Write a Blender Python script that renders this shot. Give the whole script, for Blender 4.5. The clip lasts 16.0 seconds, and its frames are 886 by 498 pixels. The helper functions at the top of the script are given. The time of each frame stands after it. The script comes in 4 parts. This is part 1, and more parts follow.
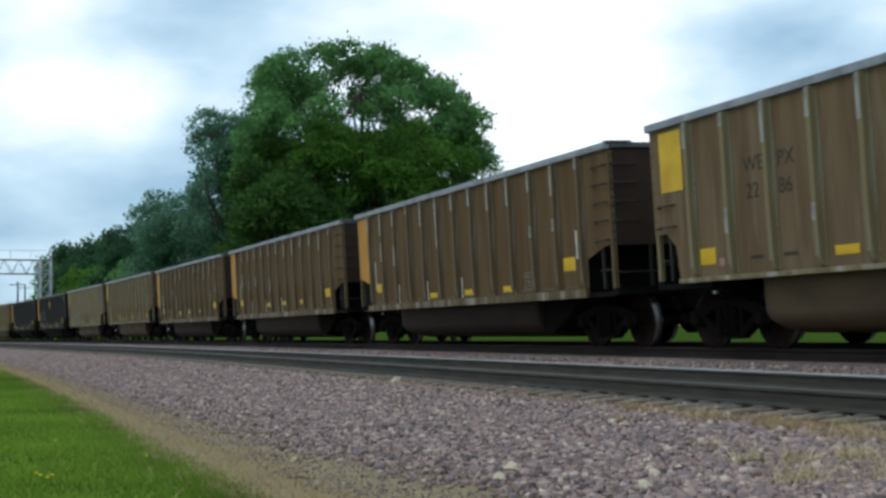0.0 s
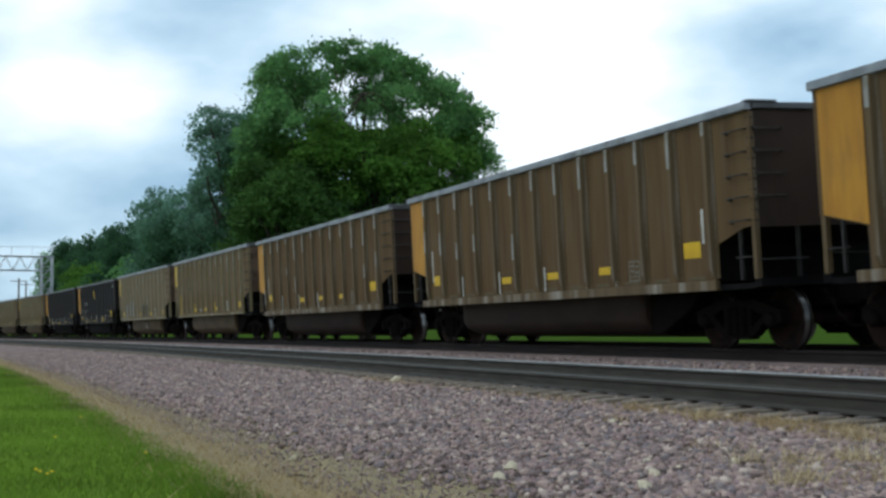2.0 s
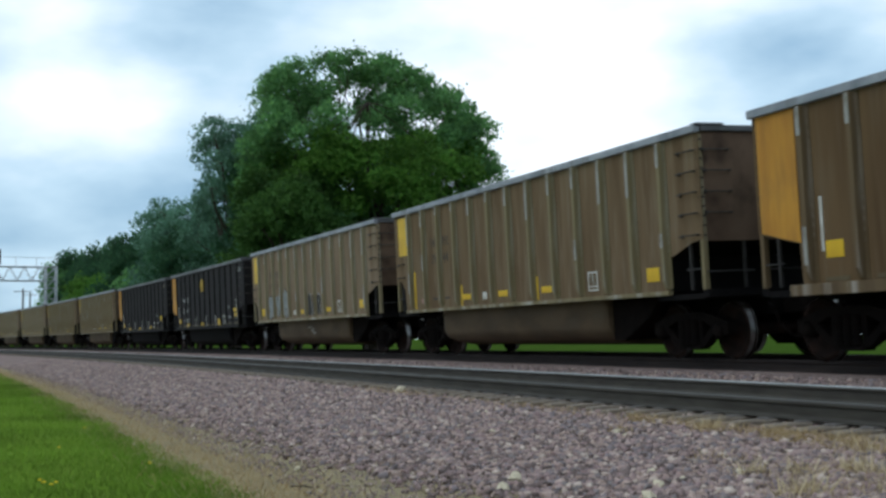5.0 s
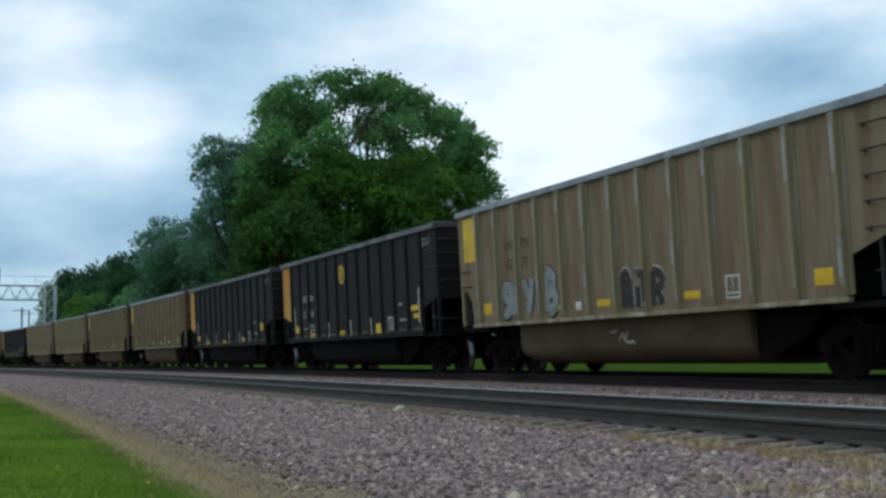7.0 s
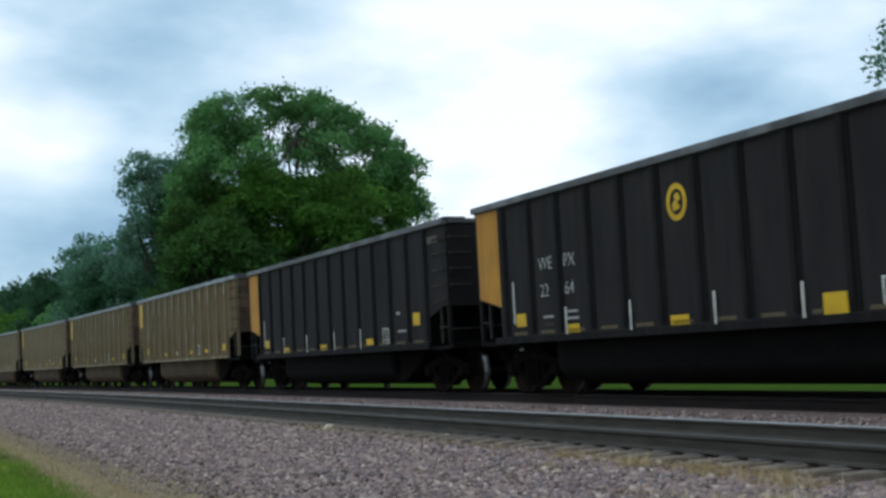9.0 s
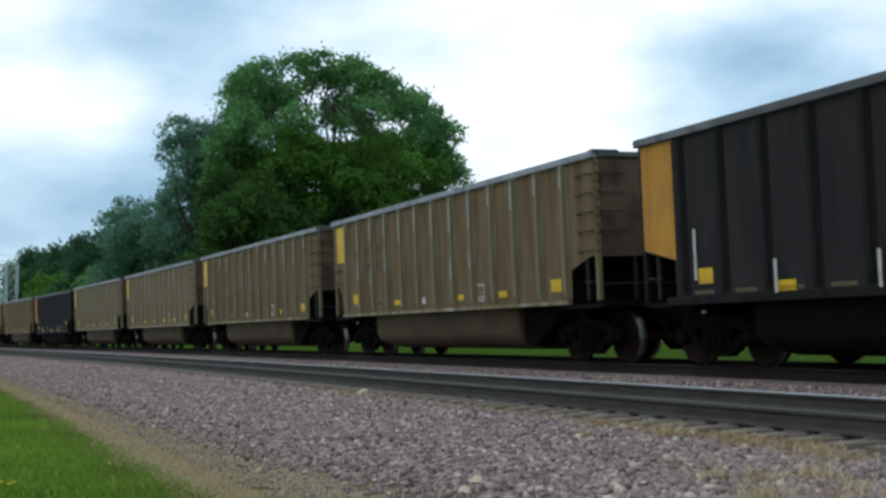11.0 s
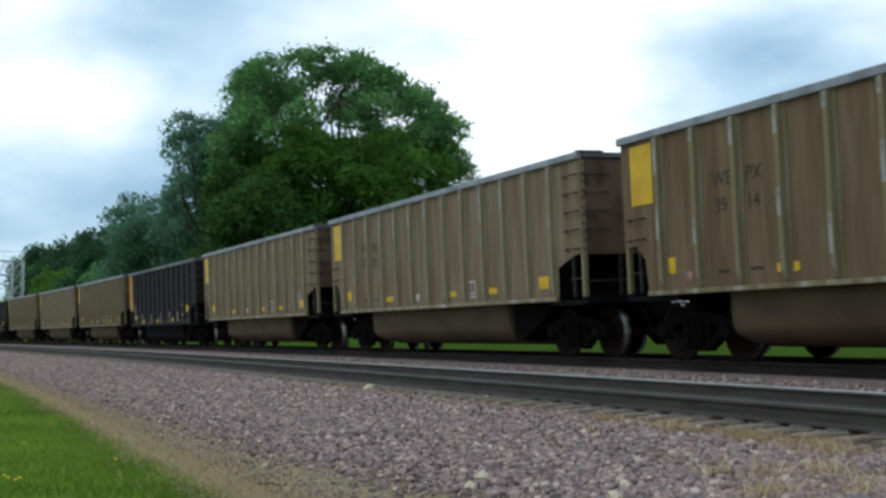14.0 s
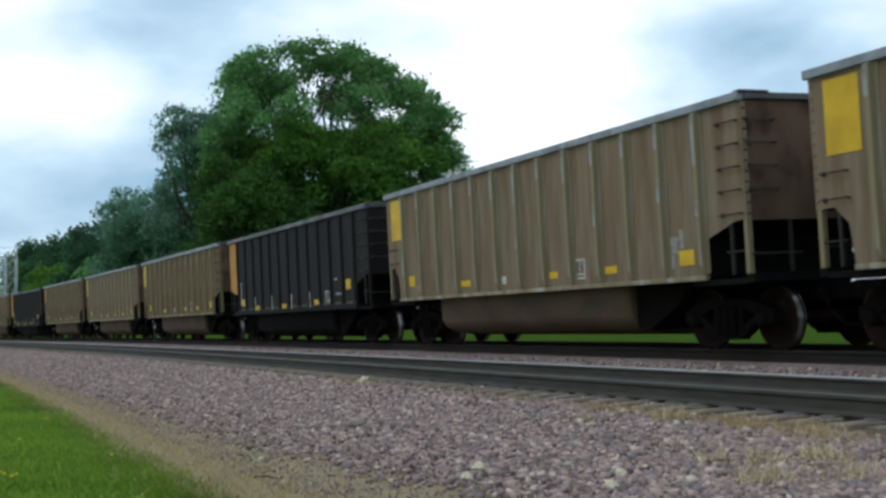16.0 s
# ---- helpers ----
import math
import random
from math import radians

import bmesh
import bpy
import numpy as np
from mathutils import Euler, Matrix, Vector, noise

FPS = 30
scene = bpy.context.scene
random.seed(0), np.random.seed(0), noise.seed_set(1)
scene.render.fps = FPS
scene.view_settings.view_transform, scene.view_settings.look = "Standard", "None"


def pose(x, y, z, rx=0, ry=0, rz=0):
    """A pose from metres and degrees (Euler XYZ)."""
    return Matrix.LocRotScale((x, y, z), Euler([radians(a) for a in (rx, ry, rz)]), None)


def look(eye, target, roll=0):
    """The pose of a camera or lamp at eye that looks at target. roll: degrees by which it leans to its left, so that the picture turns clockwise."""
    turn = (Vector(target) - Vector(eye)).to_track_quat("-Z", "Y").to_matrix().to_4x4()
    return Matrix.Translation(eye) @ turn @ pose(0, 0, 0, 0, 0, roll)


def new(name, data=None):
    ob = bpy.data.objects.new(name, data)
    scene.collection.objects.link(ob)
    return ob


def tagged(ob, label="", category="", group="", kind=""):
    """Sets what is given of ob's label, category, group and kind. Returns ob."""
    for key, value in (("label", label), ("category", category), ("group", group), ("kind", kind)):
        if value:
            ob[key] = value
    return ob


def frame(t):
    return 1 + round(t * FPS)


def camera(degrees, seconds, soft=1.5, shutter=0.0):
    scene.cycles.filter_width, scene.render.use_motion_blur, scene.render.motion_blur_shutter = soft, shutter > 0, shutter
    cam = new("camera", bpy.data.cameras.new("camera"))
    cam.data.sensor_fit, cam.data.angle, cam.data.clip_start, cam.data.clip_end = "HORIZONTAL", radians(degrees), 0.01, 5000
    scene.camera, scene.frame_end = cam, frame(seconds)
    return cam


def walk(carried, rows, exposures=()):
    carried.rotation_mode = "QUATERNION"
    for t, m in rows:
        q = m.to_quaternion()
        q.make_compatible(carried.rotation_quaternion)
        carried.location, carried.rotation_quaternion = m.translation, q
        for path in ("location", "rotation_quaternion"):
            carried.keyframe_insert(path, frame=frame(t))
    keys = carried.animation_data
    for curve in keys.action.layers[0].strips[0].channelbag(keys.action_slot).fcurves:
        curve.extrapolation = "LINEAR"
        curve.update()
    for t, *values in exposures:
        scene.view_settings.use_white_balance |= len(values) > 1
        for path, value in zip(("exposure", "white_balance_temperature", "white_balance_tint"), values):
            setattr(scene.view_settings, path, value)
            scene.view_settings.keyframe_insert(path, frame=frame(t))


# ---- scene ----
cam = camera(39.5, 16.0, soft=2.9, shutter=0.12)
EYE = (0.0, 0.0, 1.30)


def held(yaw, pitch, roll):
    return pose(*EYE, 90 + pitch, 0, yaw) @ pose(0, 0, 0, 0, 0, roll)


PATH = [
    (0, 68.30, 3.71, -1.03), (0.5, 68.27, 3.76, -1.11), (1, 68.15, 3.80, -1.14), (1.5, 68.32, 4.07, -0.88),
    (2, 68.35, 3.67, -0.67), (2.5, 68.46, 2.96, -0.78), (3, 68.50, 2.82, -0.91), (3.5, 68.57, 3.19, -0.81),
    (3.7, 68.59, 3.53, -0.86), (6, 68.57, 4.41, -0.68), (6.5, 68.66, 4.79, -0.72), (7, 68.48, 5.03, -0.68),
    (7.5, 68.21, 5.08, -0.62), (8, 67.72, 4.68, -0.56), (8.2, 67.11, 4.46, -0.84), (8.5, 65.41, 4.83, -1.30),
    (9, 65.20, 5.82, -0.83), (9.5, 66.32, 5.22, -0.80), (12, 66.86, 4.02, 0.10), (12.5, 67.08, 3.96, 0.01),
    (13, 67.24, 3.93, 0.04), (13.5, 67.26, 4.19, -0.08), (14, 67.14, 4.08, -0.11), (14.5, 67.16, 3.70, -0.27),
    (15, 67.17, 3.77, -0.46), (15.5, 67.17, 3.67, -0.44), (16, 66.85, 3.67, -0.78)]
walk(cam, [(t, held(a, b, c)) for t, a, b, c in PATH],
     [(0, 0.05, 6080, 10), (2.0, 0.06, 6080, 10), (3.5, 0.18, 6150, 10), (6, -0.12, 5900, 9), (7, -0.2, 5850, 8), (7.8, -0.22, 5800, 9), (8.5, -0.1, 6050, 9), (9, -0.1, 5900, 9),
      (9.7, -0.10, 5850, 9), (12, 0.06, 6080, 10), (16, 0.06, 6080, 10)])

# ---- light: overcast day ----
SUN_UP, SUN_TURN = radians(52), radians(150)
world = bpy.data.worlds.new("overcast_sky")
scene.world = world
world.use_nodes = True
wn, wl = world.node_tree.nodes, world.node_tree.links
wn.clear()
w_out, w_bg = wn.new("ShaderNodeOutputWorld"), wn.new("ShaderNodeBackground")
w_sky = wn.new("ShaderNodeTexSky")
w_sky.sky_type, w_sky.sun_disc = "NISHITA", False
w_sky.sun_elevation, w_sky.sun_rotation = SUN_UP, SUN_TURN
w_tc, w_map = wn.new("ShaderNodeTexCoord"), wn.new("ShaderNodeMapping")
w_map.inputs["Scale"].default_value = (1.0, 1.0, 2.3)
w_map.inputs["Location"].default_value = (0.35, 0.2, 0.0)
w_noise, w_fine = wn.new("ShaderNodeTexNoise"), wn.new("ShaderNodeTexNoise")
w_noise.inputs["Scale"].default_value, w_noise.inputs["Detail"].default_value = 3.2, 4
w_noise.inputs["Roughness"].default_value = 0.48
w_fine.inputs["Scale"].default_value, w_fine.inputs["Detail"].default_value = 9.0, 5
w_mixn = wn.new("ShaderNodeMix")
w_mixn.inputs[0].default_value = 0.28
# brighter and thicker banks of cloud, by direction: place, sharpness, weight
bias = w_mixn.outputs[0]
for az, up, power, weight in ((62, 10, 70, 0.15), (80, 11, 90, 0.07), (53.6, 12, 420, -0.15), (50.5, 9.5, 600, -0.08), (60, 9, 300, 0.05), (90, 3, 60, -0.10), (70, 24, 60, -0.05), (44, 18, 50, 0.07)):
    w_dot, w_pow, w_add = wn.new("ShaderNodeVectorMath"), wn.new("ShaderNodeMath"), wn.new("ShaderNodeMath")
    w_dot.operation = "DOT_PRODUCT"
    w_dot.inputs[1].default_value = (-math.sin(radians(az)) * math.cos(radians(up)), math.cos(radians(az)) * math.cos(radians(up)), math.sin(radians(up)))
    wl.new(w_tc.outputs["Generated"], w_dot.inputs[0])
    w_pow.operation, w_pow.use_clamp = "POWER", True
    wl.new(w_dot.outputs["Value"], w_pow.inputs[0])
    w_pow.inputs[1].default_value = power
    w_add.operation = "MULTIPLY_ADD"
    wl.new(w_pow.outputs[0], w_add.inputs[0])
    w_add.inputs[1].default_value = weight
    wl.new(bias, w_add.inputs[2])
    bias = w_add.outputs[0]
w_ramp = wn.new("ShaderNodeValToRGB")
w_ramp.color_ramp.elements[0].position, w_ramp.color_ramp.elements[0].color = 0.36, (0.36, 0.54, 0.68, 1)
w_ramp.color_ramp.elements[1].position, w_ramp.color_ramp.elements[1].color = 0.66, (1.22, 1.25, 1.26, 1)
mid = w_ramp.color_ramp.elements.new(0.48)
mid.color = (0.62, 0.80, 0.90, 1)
w_dim = wn.new("ShaderNodeMix")
w_dim.data_type = "RGBA"
w_dim.blend_type = "MULTIPLY"
w_dim.inputs[0].default_value = 1.0
w_dim.inputs[7].default_value = (0.12, 0.12, 0.12, 1)
w_mix = wn.new("ShaderNodeMix")
w_mix.data_type = "RGBA"
w_mix.inputs[0].default_value = 0.9
wl.new(w_tc.outputs["Generated"], w_map.inputs["Vector"])
wl.new(w_map.outputs["Vector"], w_noise.inputs["Vector"])
wl.new(w_map.outputs["Vector"], w_fine.inputs["Vector"])
wl.new(w_noise.outputs["Fac"], w_mixn.inputs[2])
wl.new(w_fine.outputs["Fac"], w_mixn.inputs[3])
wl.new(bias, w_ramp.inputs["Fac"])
wl.new(w_sky.outputs["Color"], w_dim.inputs[6])
wl.new(w_dim.outputs[2], w_mix.inputs[6])
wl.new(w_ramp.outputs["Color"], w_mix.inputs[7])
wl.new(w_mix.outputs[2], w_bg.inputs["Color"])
w_bg.inputs["Strength"].default_value = 1.0
wl.new(w_bg.outputs["Background"], w_out.inputs["Surface"])
sun = new("sun", bpy.data.lights.new("sun", "SUN"))
sun.data.energy, sun.data.angle, sun.data.color = 0.6, radians(25), (1.0, 0.96, 0.9)
sun.matrix_world = look((-40, -70, 100), (0, 0, 0))


# ---- materials ----
def material(name, base, second=None, scale=6.0, stretch=(1, 1, 1), rough=0.8, metal=0.0, bump=0.2, fine=60.0,
             third=None, amount=0.35, fine_scale=None, contrast=(0.38, 0.66), emit=0.0, spec=0.2):
    """Two colours mixed by a broad noise, a third in small flecks, and a fine relief."""
    m = bpy.data.materials.new(name)
    m.use_nodes = True
    n, l = m.node_tree.nodes, m.node_tree.links
    b = n["Principled BSDF"]
    b.inputs["Roughness"].default_value, b.inputs["Metallic"].default_value = rough, metal
    b.inputs["Specular IOR Level"].default_value = spec
    tc, mp = n.new("ShaderNodeTexCoord"), n.new("ShaderNodeMapping")
    mp.inputs["Scale"].default_value = stretch
    l.new(tc.outputs["Object"], mp.inputs["Vector"])
    second = second or tuple(0.7 * c for c in base)
    no = n.new("ShaderNodeTexNoise")
    no.inputs["Scale"].default_value, no.inputs["Detail"].default_value = scale, 6
    l.new(mp.outputs["Vector"], no.inputs["Vector"])
    ra = n.new("ShaderNodeValToRGB")
    ra.color_ramp.elements[0].position, ra.color_ramp.elements[0].color = contrast[0], (*base, 1)
    ra.color_ramp.elements[1].position, ra.color_ramp.elements[1].color = contrast[1], (*second, 1)
    l.new(no.outputs["Fac"], ra.inputs["Fac"])
    colour = ra.outputs["Color"]
    fi = n.new("ShaderNodeTexNoise")
    fi.inputs["Scale"].default_value, fi.inputs["Detail"].default_value = fine, 4
    l.new(tc.outputs["Object"], fi.inputs["Vector"])
    if third:
        fl = n.new("ShaderNodeTexNoise")
        fl.inputs["Scale"].default_value, fl.inputs["Detail"].default_value = fine_scale or fine * 0.4, 3
        l.new(mp.outputs["Vector"], fl.inputs["Vector"])
        r2 = n.new("ShaderNodeMapRange")
        r2.inputs["From Min"].default_value, r2.inputs["From Max"].default_value = 0.5, 0.72
        r2.inputs["To Max"].default_value = amount
        l.new(fl.outputs["Fac"], r2.inputs["Value"])
        mx = n.new("ShaderNodeMix")
        mx.data_type = "RGBA"
        l.new(r2.outputs["Result"], mx.inputs[0])
        l.new(colour, mx.inputs[6])
        mx.inputs[7].default_value = (*third, 1)
        colour = mx.outputs[2]
    l.new(colour, b.inputs["Base Color"])
    if bump:
        bu = n.new("ShaderNodeBump")
        bu.inputs["Strength"].default_value, bu.inputs["Distance"].default_value = bump, 0.02
        l.new(fi.outputs["Fac"], bu.inputs["Height"])
        l.new(bu.outputs["Normal"], b.inputs["Normal"])
    if emit:
        b.inputs["Emission Color"].default_value, b.inputs["Emission Strength"].default_value = (*base, 1), emit
    return m


def island_material(name, colours, rough=0.85, bump=0.0, translucent=0.0, noise_scale=0.0, steps=False):
    """Every separate piece of the mesh takes a colour of its own from the ramp."""
    m = bpy.data.materials.new(name)
    m.use_nodes = True
    n, l = m.node_tree.nodes, m.node_tree.links
    b = n["Principled BSDF"]
    b.inputs["Roughness"].default_value = rough
    ge, ra = n.new("ShaderNodeNewGeometry"), n.new("ShaderNodeValToRGB")
    ra.color_ramp.elements[0].color = (*colours[0], 1)
    ra.color_ramp.elements[1].color = (*colours[-1], 1)
    for i, c in enumerate(colours[1:-1]):
        ra.color_ramp.elements.new((i + 1) / (len(colours) - 1)).color = (*c, 1)
    if steps:
        ra.color_ramp.interpolation = "CONSTANT"
    b.inputs["Specular IOR Level"].default_value = 0.15
    l.new(ge.outputs["Random Per Island"], ra.inputs["Fac"])
    colour = ra.outputs["Color"]
    if noise_scale:
        tc, no = n.new("ShaderNodeTexCoord"), n.new("ShaderNodeTexNoise")
        no.inputs["Scale"].default_value = noise_scale
        l.new(tc.outputs["Object"], no.inputs["Vector"])
        mr = n.new("ShaderNodeMapRange")
        mr.inputs["From Min"].default_value, mr.inputs["From Max"].default_value = 0.35, 0.65
        mr.inputs["To Min"].default_value, mr.inputs["To Max"].default_value = 0.66, 1.28
        l.new(no.outputs["Fac"], mr.inputs["Value"])
        mu = n.new("ShaderNodeVectorMath")
        mu.operation = "SCALE"
        l.new(colour, mu.inputs[0])
        l.new(mr.outputs["Result"], mu.inputs["Scale"])
        colour = mu.outputs["Vector"]
    l.new(colour, b.inputs["Base Color"])
    if translucent:
        tr, mi = n.new("ShaderNodeBsdfTranslucent"), n.new("ShaderNodeMixShader")
        l.new(colour, tr.inputs["Color"])
        mi.inputs[0].default_value = translucent
        l.new(b.outputs["BSDF"], mi.inputs[1])
        l.new(tr.outputs["BSDF"], mi.inputs[2])
        l.new(mi.outputs["Shader"], n["Material Output"].inputs["Surface"])
    return m


M = {}
# car sides: streaked vertically by rain and coal dust
M["tan"] = material("tan_paint", (0.176, 0.122, 0.071), (0.127, 0.083, 0.046), 1.3, (2.2, 1, 0.28), 0.8, 0, 0.05, 30, (0.215, 0.168, 0.112), 0.55, 3.0, spec=0.04)
M["pale"] = material("pale_tan_paint", (0.228, 0.166, 0.110), (0.172, 0.118, 0.073), 1.3, (2.2, 1, 0.28), 0.8, 0, 0.05, 30, (0.27, 0.225, 0.165), 0.55, 3.0, spec=0.04)
M["brown"] = material("brown_dusty_paint", (0.140, 0.089, 0.045), (0.097, 0.059, 0.030), 1.2, (2.4, 1, 0.25), 0.8, 0, 0.05, 30, (0.150, 0.108, 0.066), 0.6, 2.6, spec=0.05)
M["black"] = material("black_car_paint", (0.0205, 0.0180, 0.0188), (0.0310, 0.0268, 0.0265), 1.4, (2, 1, 0.3), 0.75, 0, 0.05, 30, (0.032, 0.025, 0.022), 0.4, 3.0, spec=0.10)
# end plates: darker, patchier colours than the sides
M["tan_end"] = material("dark_tan_end_plate", (0.145, 0.094, 0.062), (0.040, 0.021, 0.015), 0.55, (1, 1, 0.8), 0.8, 0, 0.05, 30, (0.014, 0.009, 0.008), 0.8, 1.6, contrast=(0.36, 0.60), spec=0.08)
M["brown_end"] = material("dark_brown_end_plate", (0.050, 0.031, 0.022), (0.024, 0.016, 0.013), 0.8, (1, 1, 0.6), 0.85)
M["black_end"] = material("dark_black_end_plate", (0.020, 0.015, 0.014), (0.012, 0.0095, 0.009), 1.0, (1, 1, 0.5), 0.85)
# near-black base colours for end sheets, platforms, trucks and black-car tubs
M["near_black"] = material("near_black_steel", (0.0055, 0.005, 0.005), (0.009, 0.0075, 0.007), 3.0, rough=0.9, bump=0.1, spec=0.08)
M["truck"] = material("near_black_cast_steel", (0.0058, 0.0046, 0.0042), (0.010, 0.0072, 0.006), 4.0, rough=0.9, bump=0.15, spec=0.03)
M["wheel"] = material("rusty_wheel_steel", (0.022, 0.012, 0.009), (0.010, 0.007, 0.006), 3.5, rough=0.85, bump=0.1, spec=0.05)
M["tread"] = material("polished_tread", (0.21, 0.205, 0.20), (0.10, 0.095, 0.09), 5.0, rough=0.3, metal=0.8, bump=0)
M["bare"] = material("bare_worn_metal", (0.34, 0.325, 0.295), (0.22, 0.20, 0.17), 2.5, (3, 3, 1), 0.55, 0.2, 0.02, 30, (0.16, 0.13, 0.09), 0.7, 3.0)
M["chord"] = material("weathered_aluminium", (0.31, 0.32, 0.34), (0.20, 0.21, 0.23), 1.5, (1.5, 1, 1), 0.5, 0.3, 0.05, 30, (0.14, 0.13, 0.12), 0.7, 2.0)
M["chord_dark"] = material("dusty_dark_chord", (0.12, 0.12, 0.125), (0.07, 0.066, 0.064), 1.0, (1.5, 1, 1), 0.5, 0.1, 0.05, 30, (0.28, 0.28, 0.29), 0.6, 0.8)
M["rib_tan"] = material("worn_tan_rib", (0.21, 0.165, 0.082), (0.15, 0.115, 0.058), 1.6, (3, 3, 0.18), 0.6, 0, 0.05, 30, (0.40, 0.38, 0.32), 0.8, 1.3)
M["rib_pale"] = material("worn_pale_rib", (0.25, 0.20, 0.11), (0.19, 0.15, 0.085), 1.6, (3, 3, 0.18), 0.6, 0, 0.05, 30, (0.44, 0.42, 0.36), 0.8, 1.3)
M["rib_brown"] = material("worn_brown_rib", (0.135, 0.09, 0.044), (0.09, 0.057, 0.028), 1.6, (3, 3, 0.18), 0.65, 0, 0.05, 30, (0.34, 0.30, 0.25), 0.85, 1.3)
M["rib_black"] = material("black_rib", (0.011, 0.010, 0.010), (0.019, 0.0165, 0.016), 1.6, (3, 3, 0.8), 0.7, spec=0.08)
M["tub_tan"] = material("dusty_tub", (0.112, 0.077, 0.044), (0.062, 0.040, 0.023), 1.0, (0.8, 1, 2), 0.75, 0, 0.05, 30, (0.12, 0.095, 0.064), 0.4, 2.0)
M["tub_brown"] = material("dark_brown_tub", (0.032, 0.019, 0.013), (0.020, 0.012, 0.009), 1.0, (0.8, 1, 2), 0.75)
M["yellow"] = material("yellow_reflector", (0.70, 0.44, 0.02), (0.55, 0.33, 0.015), 2.0, rough=0.5, bump=0)
M["orange"] = material("orange_end_panel", (0.52, 0.25, 0.03), (0.38, 0.165, 0.02), 1.3, (2, 2, 0.5), 0.6, 0, 0.03, 30, (0.25, 0.12, 0.03), 0.5, 2.0)
M["white"] = material("white_reflector", (0.66, 0.64, 0.58), (0.42, 0.39, 0.33), 3.0, rough=0.5, bump=0)
M["ink"] = material("dark_lettering", (0.035, 0.03, 0.025), (0.06, 0.05, 0.04), 8.0, rough=0.7, bump=0)
M["letter"] = material("faded_white_lettering", (0.42, 0.41, 0.39), (0.2, 0.2, 0.19), 6.0, rough=0.6, bump=0)
M["spray"] = material("silver_spray_paint", (0.26, 0.27, 0.26), (0.18, 0.185, 0.175), 4.0, rough=0.6, bump=0)
M["pink"] = material("faded_pink_sticker", (0.42, 0.22, 0.2), (0.3, 0.17, 0.15), 6, bump=0)
M["plate_worn"] = material("worn_sill_plate", (0.13, 0.10, 0.055), (0.08, 0.055, 0.03), 3, rough=0.7, bump=0)
M["post"] = material("grimy_steel_post", (0.035, 0.031, 0.028), (0.02, 0.017, 0.015), 3, rough=0.7, bump=0)
M["faded"] = material("faded_stencil", (0.20, 0.18, 0.14), (0.13, 0.11, 0.08), 6, bump=0)
M["faded_white"] = material("scraped_white_paint", (0.36, 0.34, 0.30), (0.20, 0.17, 0.13), 9, bump=0)
M["glint"] = material("painted_glint", (0.6, 0.6, 0.6), (0.4, 0.4, 0.4), 6, rough=0.4, metal=0.3, bump=0)
M["rail"] = material("dull_rail_steel", (0.064, 0.057, 0.045), (0.042, 0.036, 0.029), 3.0, (0.6, 4, 4), 0.8, 0.0, 0.05, 40)
# sky gleam is painted into one head colour, left out of the other
M["railtop_dull"] = material("no_gleam_rail_head", (0.10, 0.095, 0.085), (0.065, 0.06, 0.052), 3.0, (0.4, 8, 1), 0.6, 0.2, 0.02, 40)
M["railhead"] = material("painted_gleam_rail_head", (0.38, 0.38, 0.37), (0.29, 0.29, 0.28), 3.0, (0.4, 8, 1), 0.5, 0.15, 0.02, 40)
# rust brown, darkened further to carry the train's shade
M["rail_rust_shade"] = material("rusty_shaded_rail_steel", (0.024, 0.017, 0.014), (0.015, 0.011, 0.010), 3.0, (0.6, 4, 4), 0.85, 0.0, 0.05, 40)
M["tie"] = material("weathered_tie_timber", (0.22, 0.175, 0.13), (0.095, 0.072, 0.055), 3.0, (1, 0.3, 1), 0.9, 0, 0.4, 50, (0.36, 0.31, 0.25), 0.6, 10)
M["plate"] = material("tie_plate_steel", (0.16, 0.15, 0.14), (0.09, 0.07, 0.06), 5, rough=0.6, metal=0.2)
M["galv"] = material("galvanised_steel", (0.42, 0.44, 0.45), (0.32, 0.33, 0.34), 2.0, rough=0.5, metal=0.4)
M["pole"] = material("grey_timber_pole", (0.10, 0.09, 0.08), (0.07, 0.06, 0.055), 1.0, (4, 4, 0.3), 0.9)
M["signal_black"] = material("signal_black", (0.02, 0.02, 0.02), (0.03, 0.03, 0.03), 3.0)
M["red_lamp"] = material("red_signal_lamp", (1.0, 0.03, 0.05), (1.0, 0.03, 0.05), 1.0, emit=6.0, bump=0)
M["bark"] = material("grey_brown_bark", (0.085, 0.066, 0.05), (0.05, 0.04, 0.032), 2.0, (4, 4, 0.6), 0.95, 0, 0.8, 20)
STONES = [(0.115, 0.082, 0.071), (0.293, 0.205, 0.182), (0.37, 0.26, 0.23), (0.229, 0.187, 0.182), (0.446, 0.326, 0.271), (0.319, 0.227, 0.209), (0.159, 0.119, 0.107), (0.395, 0.285, 0.241),
          (0.243, 0.199, 0.198), (0.344, 0.248, 0.201), (0.205, 0.148, 0.132), (0.549, 0.435, 0.355), (0.306, 0.212, 0.198), (0.243, 0.179, 0.161), (0.37, 0.278, 0.247), (0.765, 0.664, 0.54)]
M["stone"] = island_material("ballast_stone", STONES, 0.9, steps=True)
M["one_stone"] = material("large_ballast_stone", (0.27, 0.215, 0.195), (0.18, 0.15, 0.145), 14, rough=0.85, bump=0.3, third=(0.4, 0.38, 0.35), amount=0.4)
M["light_stone"] = material("pale_limestone", (0.66, 0.57, 0.40), (0.50, 0.42, 0.29), 14, rough=0.85, bump=0.3)
